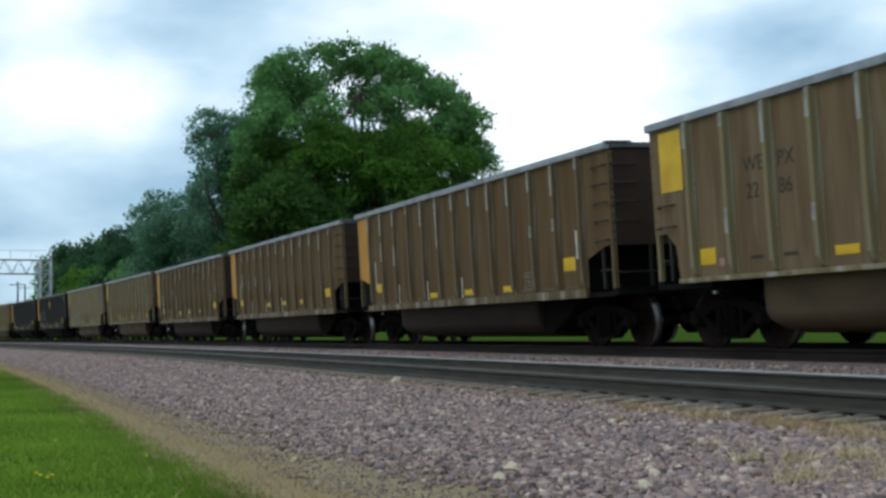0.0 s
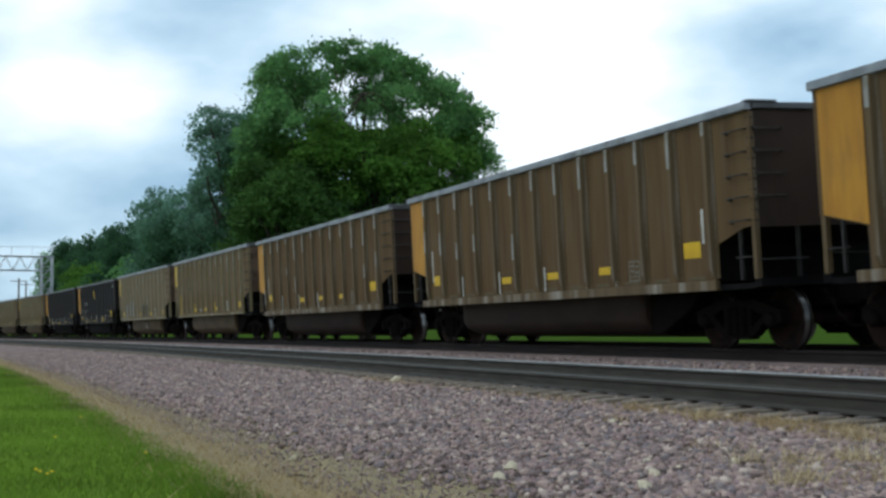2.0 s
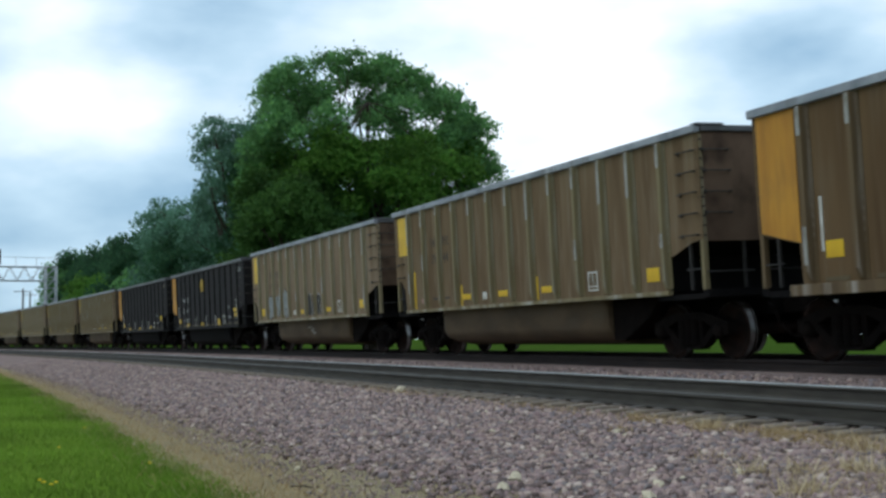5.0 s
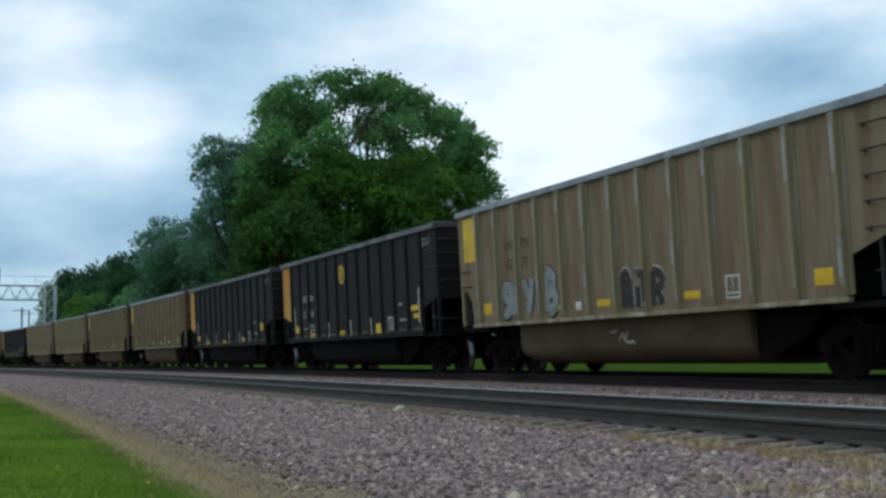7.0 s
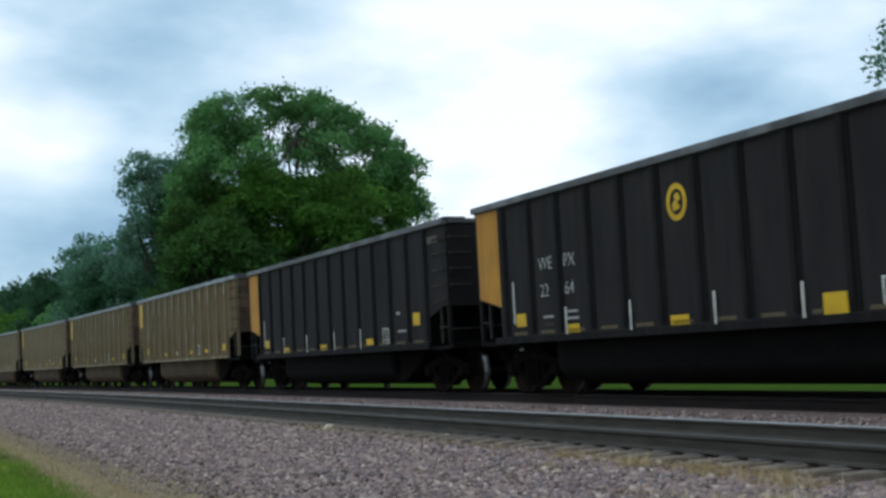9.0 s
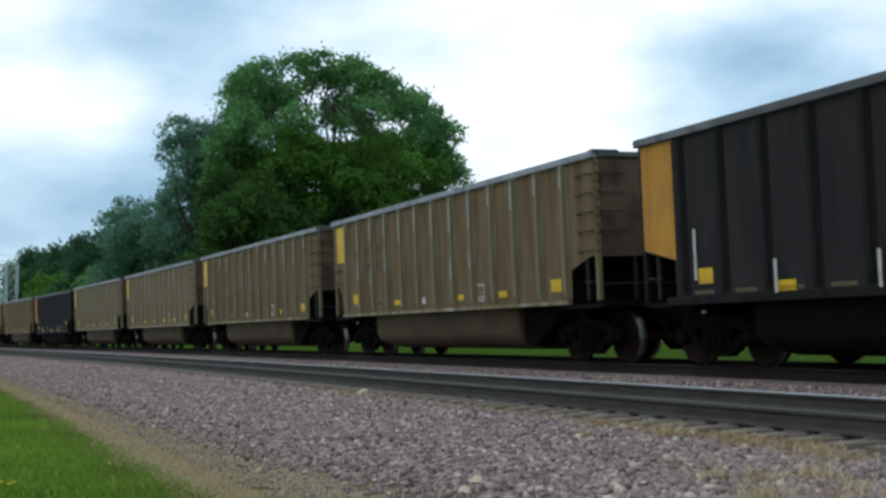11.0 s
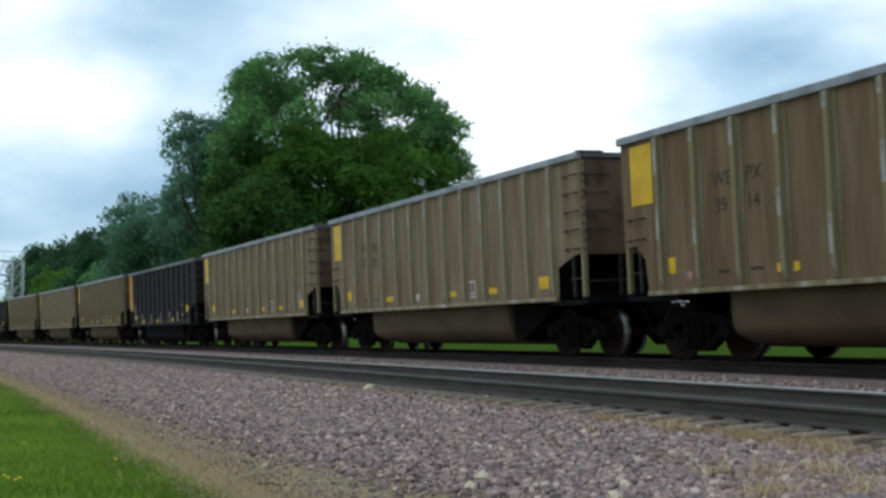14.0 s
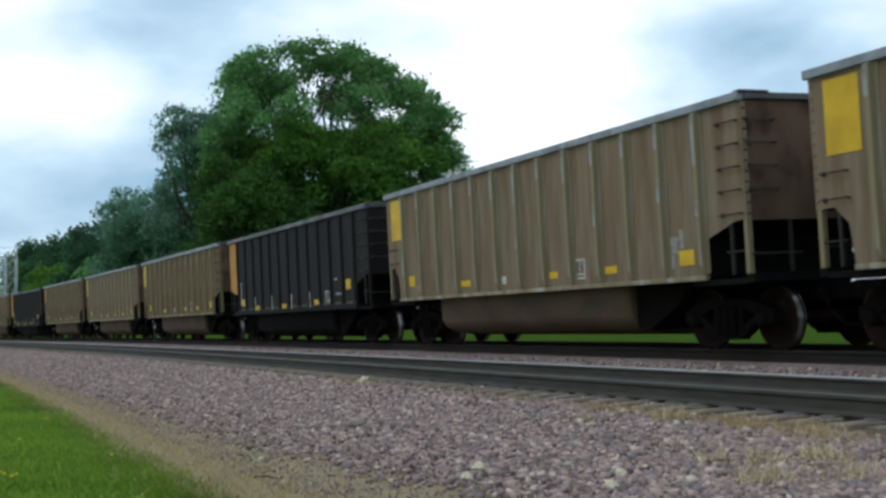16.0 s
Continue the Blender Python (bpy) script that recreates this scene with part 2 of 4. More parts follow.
M["blade"] = island_material("grass_blade", [(0.115, 0.20, 0.018), (0.145, 0.24, 0.024), (0.17, 0.27, 0.03), (0.125, 0.21, 0.02), (0.22, 0.29, 0.05)], 0.8, translucent=0.3, noise_scale=0.3)
M["straw"] = island_material("dry_grass_blade", [(0.40, 0.27, 0.12), (0.47, 0.34, 0.17), (0.30, 0.21, 0.10), (0.56, 0.43, 0.25)], 0.85)
M["bleached"] = island_material("bleached_grass_stalk", [(0.56, 0.44, 0.25), (0.66, 0.54, 0.34), (0.46, 0.34, 0.18)], 0.85)
M["petal"] = material("dandelion_petal", (0.75, 0.55, 0.02), (0.6, 0.42, 0.02), 20, bump=0)
# blue is raised in this leaf colour to hold the haze
M["leaf"] = island_material("tree_leaf", [(0.097, 0.219, 0.078), (0.135, 0.278, 0.094), (0.179, 0.349, 0.104), (0.116, 0.25, 0.094)], 0.7, translucent=0.48, noise_scale=0.7)
M["leaf_light"] = island_material("light_green_leaf", [(0.077, 0.183, 0.029), (0.109, 0.232, 0.036), (0.143, 0.276, 0.044)], 0.7, translucent=0.48, noise_scale=0.4)
M["leaf_grey"] = island_material("grey_green_leaf", [(0.089, 0.185, 0.118), (0.129, 0.243, 0.153), (0.161, 0.29, 0.19)], 0.7, translucent=0.45, noise_scale=0.5)
# dark green that stands for shade low under the great tree
M["leaf_shade"] = island_material("shade_green_leaf", [(0.041, 0.098, 0.022), (0.06, 0.13, 0.026), (0.079, 0.161, 0.034)], 0.7, translucent=0.45, noise_scale=0.3)
M["leaf_dark"] = island_material("dark_green_leaf", [(0.034, 0.092, 0.044), (0.052, 0.120, 0.056), (0.066, 0.148, 0.060)], 0.7, translucent=0.45, noise_scale=0.3)


# ---- helpers of this scene ----
def mesh_of(name, bm, smooth=False):
    me = bpy.data.meshes.new(name)
    bm.normal_update()
    bm.to_mesh(me)
    bm.free()
    if smooth:
        for p in me.polygons:
            p.use_smooth = True
    return me


def part(name, shape, mat, parent, label="", m=None):
    """Links a bmesh or a mesh as one object under a thing or a part."""
    me = mesh_of(name, shape) if isinstance(shape, bmesh.types.BMesh) else shape
    if not me.materials:
        me.materials.append(mat)
    ob = new(name, me)
    if parent:
        ob.parent = parent
    if m is not None:
        ob.matrix_basis = m
    return tagged(ob, label)


def box(bm, x0, y0, z0, x1, y1, z1, bevel=0.0):
    vs = [bm.verts.new((x, y, z)) for x in (x0, x1) for y in (y0, y1) for z in (z0, z1)]
    fs = [bm.faces.new([vs[i] for i in q]) for q in ((0, 1, 3, 2), (4, 6, 7, 5), (0, 4, 5, 1), (2, 3, 7, 6), (0, 2, 6, 4), (1, 5, 7, 3))]
    if bevel:
        bmesh.ops.bevel(bm, geom=list({e for f in fs for e in f.edges}), offset=bevel, segments=1, affect="EDGES")
    return bm


def boxes(*rows, bevel=0.0):
    bm = bmesh.new()
    for r in rows:
        box(bm, *r, bevel=bevel)
    return bm


def tube(bm, a, b, r0, r1=None, n=8, caps=True):
    a, b = Vector(a), Vector(b)
    r1 = r0 if r1 is None else r1
    q = (b - a).to_track_quat("Z", "Y")
    ring = [[bm.verts.new(p + q @ Vector((r * math.cos(2 * math.pi * i / n), r * math.sin(2 * math.pi * i / n), 0))) for i in range(n)] for p, r in ((a, r0), (b, r1))]
    for i in range(n):
        j = (i + 1) % n
        f = bm.faces.new((ring[0][i], ring[0][j], ring[1][j], ring[1][i]))
        f.smooth = True
    if caps:
        bm.faces.new(ring[0][::-1])
        bm.faces.new(ring[1])
    return bm


def prism(bm, outline, y0, y1):
    """An outline in x and z, drawn out from y0 to y1."""
    a = [bm.verts.new((x, y0, z)) for x, z in outline]
    b = [bm.verts.new((x, y1, z)) for x, z in outline]
    bm.faces.new(a)
    bm.faces.new(b[::-1])
    for i in range(len(a)):
        j = (i + 1) % len(a)
        bm.faces.new((a[j], a[i], b[i], b[j]))
    bmesh.ops.recalc_face_normals(bm, faces=bm.faces)
    return bm


def lathe(bm, profile, n=28, smooth=True, caps=True):
    """A profile of (radius, y) turned round the y axis."""
    rings = [[bm.verts.new((r * math.cos(2 * math.pi * i / n), y, r * math.sin(2 * math.pi * i / n))) for i in range(n)] for r, y in profile]
    for a, b in zip(rings, rings[1:]):
        for i in range(n):
            j = (i + 1) % n
            bm.faces.new((a[i], a[j], b[j], b[i])).smooth = smooth
    if caps:
        bm.faces.new(rings[0][::-1])
        bm.faces.new(rings[-1])
    bmesh.ops.recalc_face_normals(bm, faces=bm.faces)
    return bm


def pieces(name, verts, faces, mat):
    me = bpy.data.meshes.new(name)
    me.from_pydata(verts, [], faces)
    me.materials.append(mat)
    return me


# ---- the line of the railway: straight near the camera, a wide curve beyond ----
CURVE, BEND, MID, RAIL_Z, CANT = 0.0009, -20.0, 12.725, 0.934, 0.0409
NEAR_LAT, NEAR_DROP = -4.236, -0.076


def line(s, lat=0.0, z=0.0):
    """World place at s metres along the train's track, lat metres beyond its middle, at height z."""
    u = max(0.0, BEND - s)
    a = CURVE * u
    x = max(s, BEND) - math.sin(a) / CURVE
    y = MID - (1 - math.cos(a)) / CURVE
    return Vector((x - lat * math.sin(a), y + lat * math.cos(a), z))


def heading(s):
    return CURVE * max(0.0, BEND - s)


def on_track(s, lat=0.0, dz=0.0):
    """Pose on the canted plane of the rails."""
    p = line(s, lat * math.cos(CANT) - dz * math.sin(CANT), RAIL_Z + lat * math.sin(CANT) + dz * math.cos(CANT))
    return Matrix.Translation(p) @ Matrix.Rotation(heading(s), 4, "Z") @ Matrix.Rotation(CANT, 4, "X")


STEPS = [80 - 4 * i for i in range(26)] + [-22 - 3 * i for i in range(40)] + [-145 - 8 * i for i in range(40)]

# ---- ground ----
PROFILE = [(-700, 0.0), (-120, 0.0), (-40, 0.0), (-16, 0.0), (-12.5, 0.0), (-10.9, 0.005), (-10.2, 0.015), (-9.4, 0.03), (-8.6, 0.10), (-7.4, 0.25), (-6.3, 0.345), (-5.7, 0.365),
           (-5.5, 0.375), (-4.2, 0.45), (-2.95, 0.53), (-2.5, 0.52), (-2.1, 0.53), (-1.45, 0.69), (-1.2, 0.705), (0, 0.745), (1.2, 0.79), (1.6, 0.77), (3.4, 0.36), (4.6, 0.28), (9, 0.25), (40, 0.3), (200, 0.4), (900, 0.4), (3500, 0.4)]


def surface(lat):
    for (a, p), (b, q) in zip(PROFILE, PROFILE[1:]):
        if a <= lat <= b:
            return p + (q - p) * (lat - a) / (b - a)
    return 0.0


def stone_edge(s):
    """Where the crushed stone ends and the sandy verge begins."""
    k = min(1.0, max(0.0, (s + 17) / 8))
    return -9.32 + 0.52 * k * k * (3 - 2 * k) + 0.30 * noise.noise((s * 0.6, 1.7, 4.2))


def swept(name, lats, steps, mat, lift=0.0, wobble=0.0, edge=None):
    vs, fs = [], []
    for s in steps:
        for la in lats:
            if edge and la == lats[0]:
                la = edge(s)
                vs.append(line(s, la, surface(la) - 0.02))
                continue
            vs.append(line(s, la + ((noise.noise((s * 0.35, la, 3.1)) + 0.5 * noise.noise((s * 1.7, la, 8.1))) * wobble if la in (lats[0], lats[-1]) else 0), surface(la) + lift))
    w = len(lats)
    for i in range(len(steps) - 1):
        for j in range(w - 1):
            fs.append((i * w + j, i * w + j + 1, (i + 1) * w + j + 1, (i + 1) * w + j))
    return pieces(name, vs, fs, mat)


M["turf"] = material("mown_grass_ground", (0.10, 0.18, 0.016), (0.14, 0.22, 0.024), 0.35, rough=1.0, bump=0.5, fine=25, third=(0.15, 0.21, 0.04), amount=0.5, fine_scale=3.0, spec=0.0)
M["gravel"] = material("ballast_bed", (0.245, 0.180, 0.160), (0.175, 0.130, 0.117), 1.2, rough=1.0, bump=1.0, fine=28, third=(0.40, 0.32, 0.28), amount=0.9, fine_scale=13, spec=0.0)
# meadow green is darkened to hold the shade beside the train
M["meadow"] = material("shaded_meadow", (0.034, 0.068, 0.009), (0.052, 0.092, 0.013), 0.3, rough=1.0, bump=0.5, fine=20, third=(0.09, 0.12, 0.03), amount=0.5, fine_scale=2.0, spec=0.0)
M["verge"] = material("sandy_verge", (0.285, 0.225, 0.118), (0.215, 0.172, 0.100), 1.6, rough=0.95, bump=0.5, fine=30, third=(0.20, 0.165, 0.08), amount=0.5, fine_scale=3.0)
FAR_STEPS = [900, 400, 200] + STEPS + [-560, -700, -900, -1100]
ground = tagged(part("ground", swept("ground", [p[0] for p in PROFILE], FAR_STEPS, M["turf"], -0.03), M["turf"], None), "mown green grass beside and beyond the railway", "ground", kind="structure")
verge = tagged(part("verge", swept("verge", [-10.6, -10.2, -9.9, -9.4, -9.0, -8.6, -8.3], [s / 2 for s in range(40, -300, -1)], M["verge"], -0.008, 0.3), M["verge"], None), "strip of sand and dead grass along the ballast", "verge", kind="structure")
BED_LATS = [-9.15, -8.3, -7.4, -6.3, -5.7, -5.5, -4.2, -2.95, -2.5, -2.1, -1.45, -1.2, 0, 1.2, 1.6, 3.4, 4.4]
bed = tagged(part("ballast_bed", swept("ballast_bed", BED_LATS, [20 - i / 2 for i in range(400)] + [-180 - 6 * i for i in range(40)], M["gravel"], 0.0, 0.35, stone_edge), M["gravel"], None), "bed of pinkish grey crushed stone under the tracks", "ballast", kind="structure")
tagged(part("meadow", swept("meadow", [3.9, 4.6, 9, 40, 200, 900], [200] + STEPS + [-560, -700], M["meadow"], 0.0, 0.4), M["meadow"], None), "uncut grass beyond the tracks, its green darkened for the train's shade", "grass", kind="structure")

# ---- tracks ----
RAIL_SHAPE = [(-0.037, -0.014), (-0.030, 0.0), (0.030, 0.0), (0.037, -0.014), (0.037, -0.040), (0.012, -0.056), (0.009, -0.150), (0.072, -0.172), (0.076, -0.185), (-0.076, -0.185), (-0.072, -0.172), (-0.009, -0.150), (-0.012, -0.056), (-0.037, -0.040)]


def rail_mesh(centre, drop, side, top, body):
    vs, fs, mats = [], [], []
    w = len(RAIL_SHAPE)
    for s in STEPS:
        base = on_track(s, centre + side * 0.755, drop)
        for la, z in RAIL_SHAPE:
            vs.append(base @ Vector((0, la, z)))
    for i in range(len(STEPS) - 1):
        for j in range(w):
            k = (j + 1) % w
            fs.append((i * w + j, i * w + k, (i + 1) * w + k, (i + 1) * w + j))
            mats.append(0 if j in (0, 1, 2) else 1)
    me = pieces("rail", vs, fs, top)
    me.materials.append(body)
    me.polygons.foreach_set("material_index", mats)
    return me


TIE = mesh_of("tie", boxes((-0.115, -1.3, -0.17, 0.115, 1.3, 0.0), bevel=0.012))
TIE.materials.append(M["tie"])
PLATE = mesh_of("tie_plate", boxes((-0.09, -0.17, 0.0, 0.09, 0.17, 0.014), bevel=0.004))
PLATE.materials.append(M["plate"])


def track(name, centre, drop, label, top, dull, body, first, last):
    rng = random.Random(name)
    whole = tagged(new(name), label, "track", kind="structure")
    for side in (-1, 1):
        part("rail", rail_mesh(centre, drop, side, top if side > 0 else dull, body), None, whole)
    far = bmesh.new()
    s = 40.0
    while s > -260:
        m = on_track(s + rng.uniform(-0.03, 0.03), centre + rng.uniform(-0.05, 0.05), drop - 0.199) @ pose(0, 0, 0, 0, 0, rng.uniform(-1.5, 1.5))
        if last < s < first:
            tie = part("tie", TIE, None, whole, m=m)
            for side in (-1, 1):
                part("tie_plate", PLATE, None, tie, m=pose(0, side * 0.755, 0))
        else:
            bm = bmesh.new()
            box(bm, -0.115, -1.3, -0.17, 0.115, 1.3, 0)
            bm.transform(m)
            me = mesh_of("tmp", bm)
            far.from_mesh(me)
            bpy.data.meshes.remove(me)
        s -= 0.51
    tagged(part("far_ties", far, M["tie"], whole), kind="stuff")
    return whole


track("track_near", NEAR_LAT, NEAR_DROP, "empty railway track on timber ties, a gleam painted along one rail", M["railhead"], M["railtop_dull"], M["rail"], -8, -60)
track("track_far", 0.0, 0.0, "rusty railway track, its colour darkened with the coal train's shade", M["rail_rust_shade"], M["rail_rust_shade"], M["rail_rust_shade"], -8, -45)

# ---- the coal train ----
PITCH, BODY, TOP, SILL = 16.18, 14.66, 3.83, 1.16
HALF = BODY / 2
WIDE = 1.55
RIBS = [1.19 + 1.032 * i for i in range(13)]
CUTS = {True: [(0.0, 1.97), (0.94, 1.76), (0.97, SILL)], False: [(0.0, 1.93), (0.35, 1.95), (0.62, 1.72), (0.70, SILL)]}
FRONT_CUT = [(0.0, 1.97), (0.30, 1.94), (1.02, 1.72), (1.06, SILL)]
WHEEL_R = 0.48
SHAPES = {}


def shape(key, maker, smooth=False):
    if key not in SHAPES:
        SHAPES[key] = mesh_of(key[0], maker(), smooth)
    return SHAPES[key]


def side_panel(y, slant):
    def make():
        left = [(x - HALF, z) for x, z in CUTS[slant]]
        right = [(HALF - x, z) for x, z in FRONT_CUT]
        outline = left + right[::-1] + [(HALF, TOP - 0.1), (-HALF, TOP - 0.1)]
        return prism(bmesh.new(), outline, y - 0.012, y + 0.012)
    return make


def end_wall():
    return boxes((-0.012, -WIDE + 0.014, 1.94, 0.012, WIDE - 0.014, TOP - 0.1))


def slope_sheet(cut):
    inner = [(x + 0.03, z + 0.03) for x, z in cut]
    return prism(bmesh.new(), [(x, z) for x, z in cut] + inner[::-1], -WIDE + 0.014, WIDE - 0.014)


def platform():
    bm = boxes((-0.05, -WIDE + 0.02, SILL - 0.12, 0.12, WIDE - 0.02, SILL + 0.01), (0.0, -0.3, 0.72, 2.4, 0.3, SILL - 0.13),
               (0.1, -WIDE + 0.03, SILL - 0.14, 1.5, WIDE - 0.03, SILL - 0.05))
    return bm


def chord(y):
    return boxes((-HALF - 0.05, y - 0.06, TOP - 0.13, HALF + 0.02, y + 0.06, TOP), bevel=0.012)


def end_chord():
    return boxes((-0.05, -WIDE + 0.045, TOP - 0.11, 0.05, WIDE - 0.045, TOP - 0.01), bevel=0.01)


def rib(deep=0.095):
    bm = bmesh.new()
    ring = []
    for z in (SILL + 0.05, 1.35, TOP - 0.14):
        d = deep * 0.5 if z < 1.3 else deep
        ring.append([bm.verts.new(v) for v in ((-0.075, 0, z), (-0.045, -d, z), (0.045, -d, z), (0.075, 0, z))])
    for a, b in zip(ring, ring[1:]):
        for i in range(3):
            bm.faces.new((a[i], a[i + 1], b[i + 1], b[i]))
    bm.faces.new(ring[0])
    bm.faces.new(ring[-1][::-1])
    bmesh.ops.recalc_face_normals(bm, faces=bm.faces)
    box(bm, 0.075, -0.014, SILL + 0.05, 0.135, 0.0, TOP - 0.14)
    for i in range(18):
        z = SILL + 0.12 + 0.138 * i
        box(bm, 0.092, -0.028, z, 0.122, -0.012, z + 0.05)
    return bm


def rib_cap(length):
    bm = bmesh.new()
    ring = [[bm.verts.new(v) for v in ((-0.05, -0.098, z), (0.03, -0.098, z), (0.03, -0.09, z), (-0.05, -0.09, z))] for z in (TOP - 0.14 - length, TOP - 0.15)]
    for i in range(4):
        bm.faces.new((ring[0][i], ring[0][(i + 1) % 4], ring[1][(i + 1) % 4], ring[1][i]))
    bm.faces.new(ring[0][::-1])
    bm.faces.new(ring[1])
    bmesh.ops.recalc_face_normals(bm, faces=bm.faces)
    return bm


def sill(y, deep):
    return boxes((-HALF + 0.7, y - 0.045, SILL - deep, HALF - 1.05, y + 0.045, SILL + 0.02), bevel=0.008)


def tub():
    bm = bmesh.new()
    prof = []
    for i in range(9):
        a = math.pi * i / 8
        prof.append((-1.28 * math.cos(a) ** 1 if abs(math.cos(a)) < 0.99 else -1.28 * math.cos(a), 0.60 - 0.40 * math.sin(a)))
    prof = [(-1.30, SILL - 0.02)] + prof + [(1.30, SILL - 0.02)]
    rings = []
    for x, k in ((2.5 - HALF, 0.97), (2.75 - HALF, 1.0), (10.7 - HALF, 1.0), (10.9 - HALF, 0.97)):
        rings.append([bm.verts.new((x, y * k, z)) for y, z in prof])
    for a, b in zip(rings, rings[1:]):
        for i in range(len(prof) - 1):
            bm.faces.new((a[i], a[i + 1], b[i + 1], b[i])).smooth = True
    bm.faces.new(rings[0])
    bm.faces.new(rings[-1][::-1])
    bmesh.ops.recalc_face_normals(bm, faces=bm.faces)
    return bm


def tub_end():
    return prism(bmesh.new(), [(10.92 - HALF, SILL - 0.03), (10.92 - HALF, 0.34), (11.3 - HALF, 0.34), (12.2 - HALF, 0.75), (12.6 - HALF, SILL - 0.03)], -1.15, 1.15)


def corner_post():
    return boxes((-0.045, -0.045, SILL, 0.045, 0.045, TOP - 0.14), bevel=0.008)


def bolt_row():
    bm = bmesh.new()
    for i in range(11):
        z = 2.02 + 0.155 * i
        box(bm, -0.02, -0.052, z, 0.02, -0.044, z + 0.035)
        box(bm, 0.044, -0.02, z, 0.052, 0.02, z + 0.035)
    return bm


def thin_post():
    return boxes((-0.025, -0.025, SILL, 0.025, 0.025, 1.95))


def grab_iron():
    bm = bmesh.new()
    tube(bm, (0, -0.07, 0), (0.46, -0.07, 0), 0.013, n=6)
    tube(bm, (0, 0, 0.0), (0, -0.08, 0), 0.018, n=6)
    tube(bm, (0.46, 0, 0.0), (0.46, -0.08, 0), 0.018, n=6)
    box(bm, -0.024, -0.02, -0.034, 0.024, 0.0, 0.034)
    return bm


def coupler():
    bm = boxes((0.0, -0.11, 0.72, 0.55, 0.11, 0.98), bevel=0.02)
    box(bm, 0.5, -0.17, 0.70, 0.76, 0.17, 1.0, bevel=0.04)
    return bm


def air_hose():
    bm = bmesh.new()
    pts = [(0.1, -0.45, 0.9), (0.28, -0.46, 0.78), (0.36, -0.42, 0.55), (0.55, -0.35, 0.36), (0.74, -0.2, 0.33)]
    for a, b in zip(pts, pts[1:]):
        tube(bm, a, b, 0.025, n=6)
    return bm


def bolster():
    bm = boxes((-0.2, -1.0, 0.42, 0.2, 1.0, 0.72), (-0.28, -0.32, 0.68, 0.28, 0.32, 0.8), bevel=0.03)
    return bm


def side_frame():
    bm = bmesh.new()
    prism(bm, [(-1.12, 0.44), (-1.12, 0.62), (-0.86, 0.70), (-0.45, 0.80), (0.45, 0.80), (0.86, 0.70), (1.12, 0.62), (1.12, 0.44), (0.98, 0.40), (0.80, 0.46), (0.66, 0.56), (0.40, 0.66), (-0.40, 0.66), (-0.66, 0.56), (-0.80, 0.46), (-0.98, 0.40)], -0.09, 0.09)
    for sx in (-1, 1):
        prism(bm, [(sx * 0.30, 0.19), (sx * 0.46, 0.26), (sx * 0.84, 0.55), (sx * 0.72, 0.60), (sx * 0.40, 0.37), (sx * 0.30, 0.33)], -0.085, 0.085)
        prism(bm, [(sx * 0.27, 0.2), (sx * 0.38, 0.24), (sx * 0.36, 0.70), (sx * 0.27, 0.70)], -0.08, 0.08)
    prism(bm, [(-0.31, 0.17), (0.31, 0.17), (0.31, 0.27), (-0.31, 0.27)], -0.10, 0.10)
    return bm


def spring():
    rows = []
    for i in range(8):
        z = 0.25 + 0.055 * i
        rows += [(0.062, z), (0.078, z + 0.018), (0.078, z + 0.032), (0.062, z + 0.05)]
    bm = lathe(bmesh.new(), rows, 10)
    bm.transform(Matrix.Rotation(math.pi / 2, 4, "X"))
    return bm


def bearing():
    bm = lathe(bmesh.new(), [(0.02, -0.1), (0.09, -0.1), (0.125, -0.06), (0.13, 0.1), (0.02, 0.1)], 16)
    return bm


def axle():
    return lathe(bmesh.new(), [(0.085, -1.0), (0.085, -0.72), (0.10, -0.68), (0.10, 0.68), (0.085, 0.72), (0.085, 1.0)], 14)


def wheel_disc():
    return lathe(bmesh.new(), [(0.12, -0.10), (0.15, -0.08), (0.17, -0.02), (0.36, 0.0), (0.40, -0.06), (0.455, -0.065), (0.455, 0.055), (0.40, 0.05), (0.36, 0.04), (0.17, 0.05), (0.12, 0.09)], 36)


def wheel_tread():
    return lathe(bmesh.new(), [(0.457, -0.066), (WHEEL_R - 0.012, -0.066), (WHEEL_R, -0.058), (WHEEL_R, 0.03), (WHEEL_R + 0.028, 0.05), (WHEEL_R + 0.02, 0.072), (0.457, 0.072)], 40, caps=False)


def flat(w, h):
    return lambda: boxes((-w / 2, -0.006, -h / 2, w / 2, 0.0, h / 2))


def decal(car, name, x, z, w, h, mat, label="", out=0.014):
    part(name, shape((name, w, h), flat(w, h)), mat, car, label, pose(x - HALF, -WIDE - out, z))


FONT_SHAPES = {}


def lettering(car, text, x, z, size, mat, label):
    if (text, size, mat.name) not in FONT_SHAPES:
        cu = bpy.data.curves.new("lettering", "FONT")
        cu.body, cu.size, cu.extrude, cu.resolution_u = text, size, 0.002, 3
        tmp = new("tmp", cu)
        FONT_SHAPES[text, size, mat.name] = bpy.data.meshes.new_from_object(tmp)
        bpy.data.objects.remove(tmp)
    me = FONT_SHAPES[text, size, mat.name]
    me.materials.clear()
    part("lettering", me, mat, car, label, pose(x - HALF, -WIDE - 0.016, z, 90))


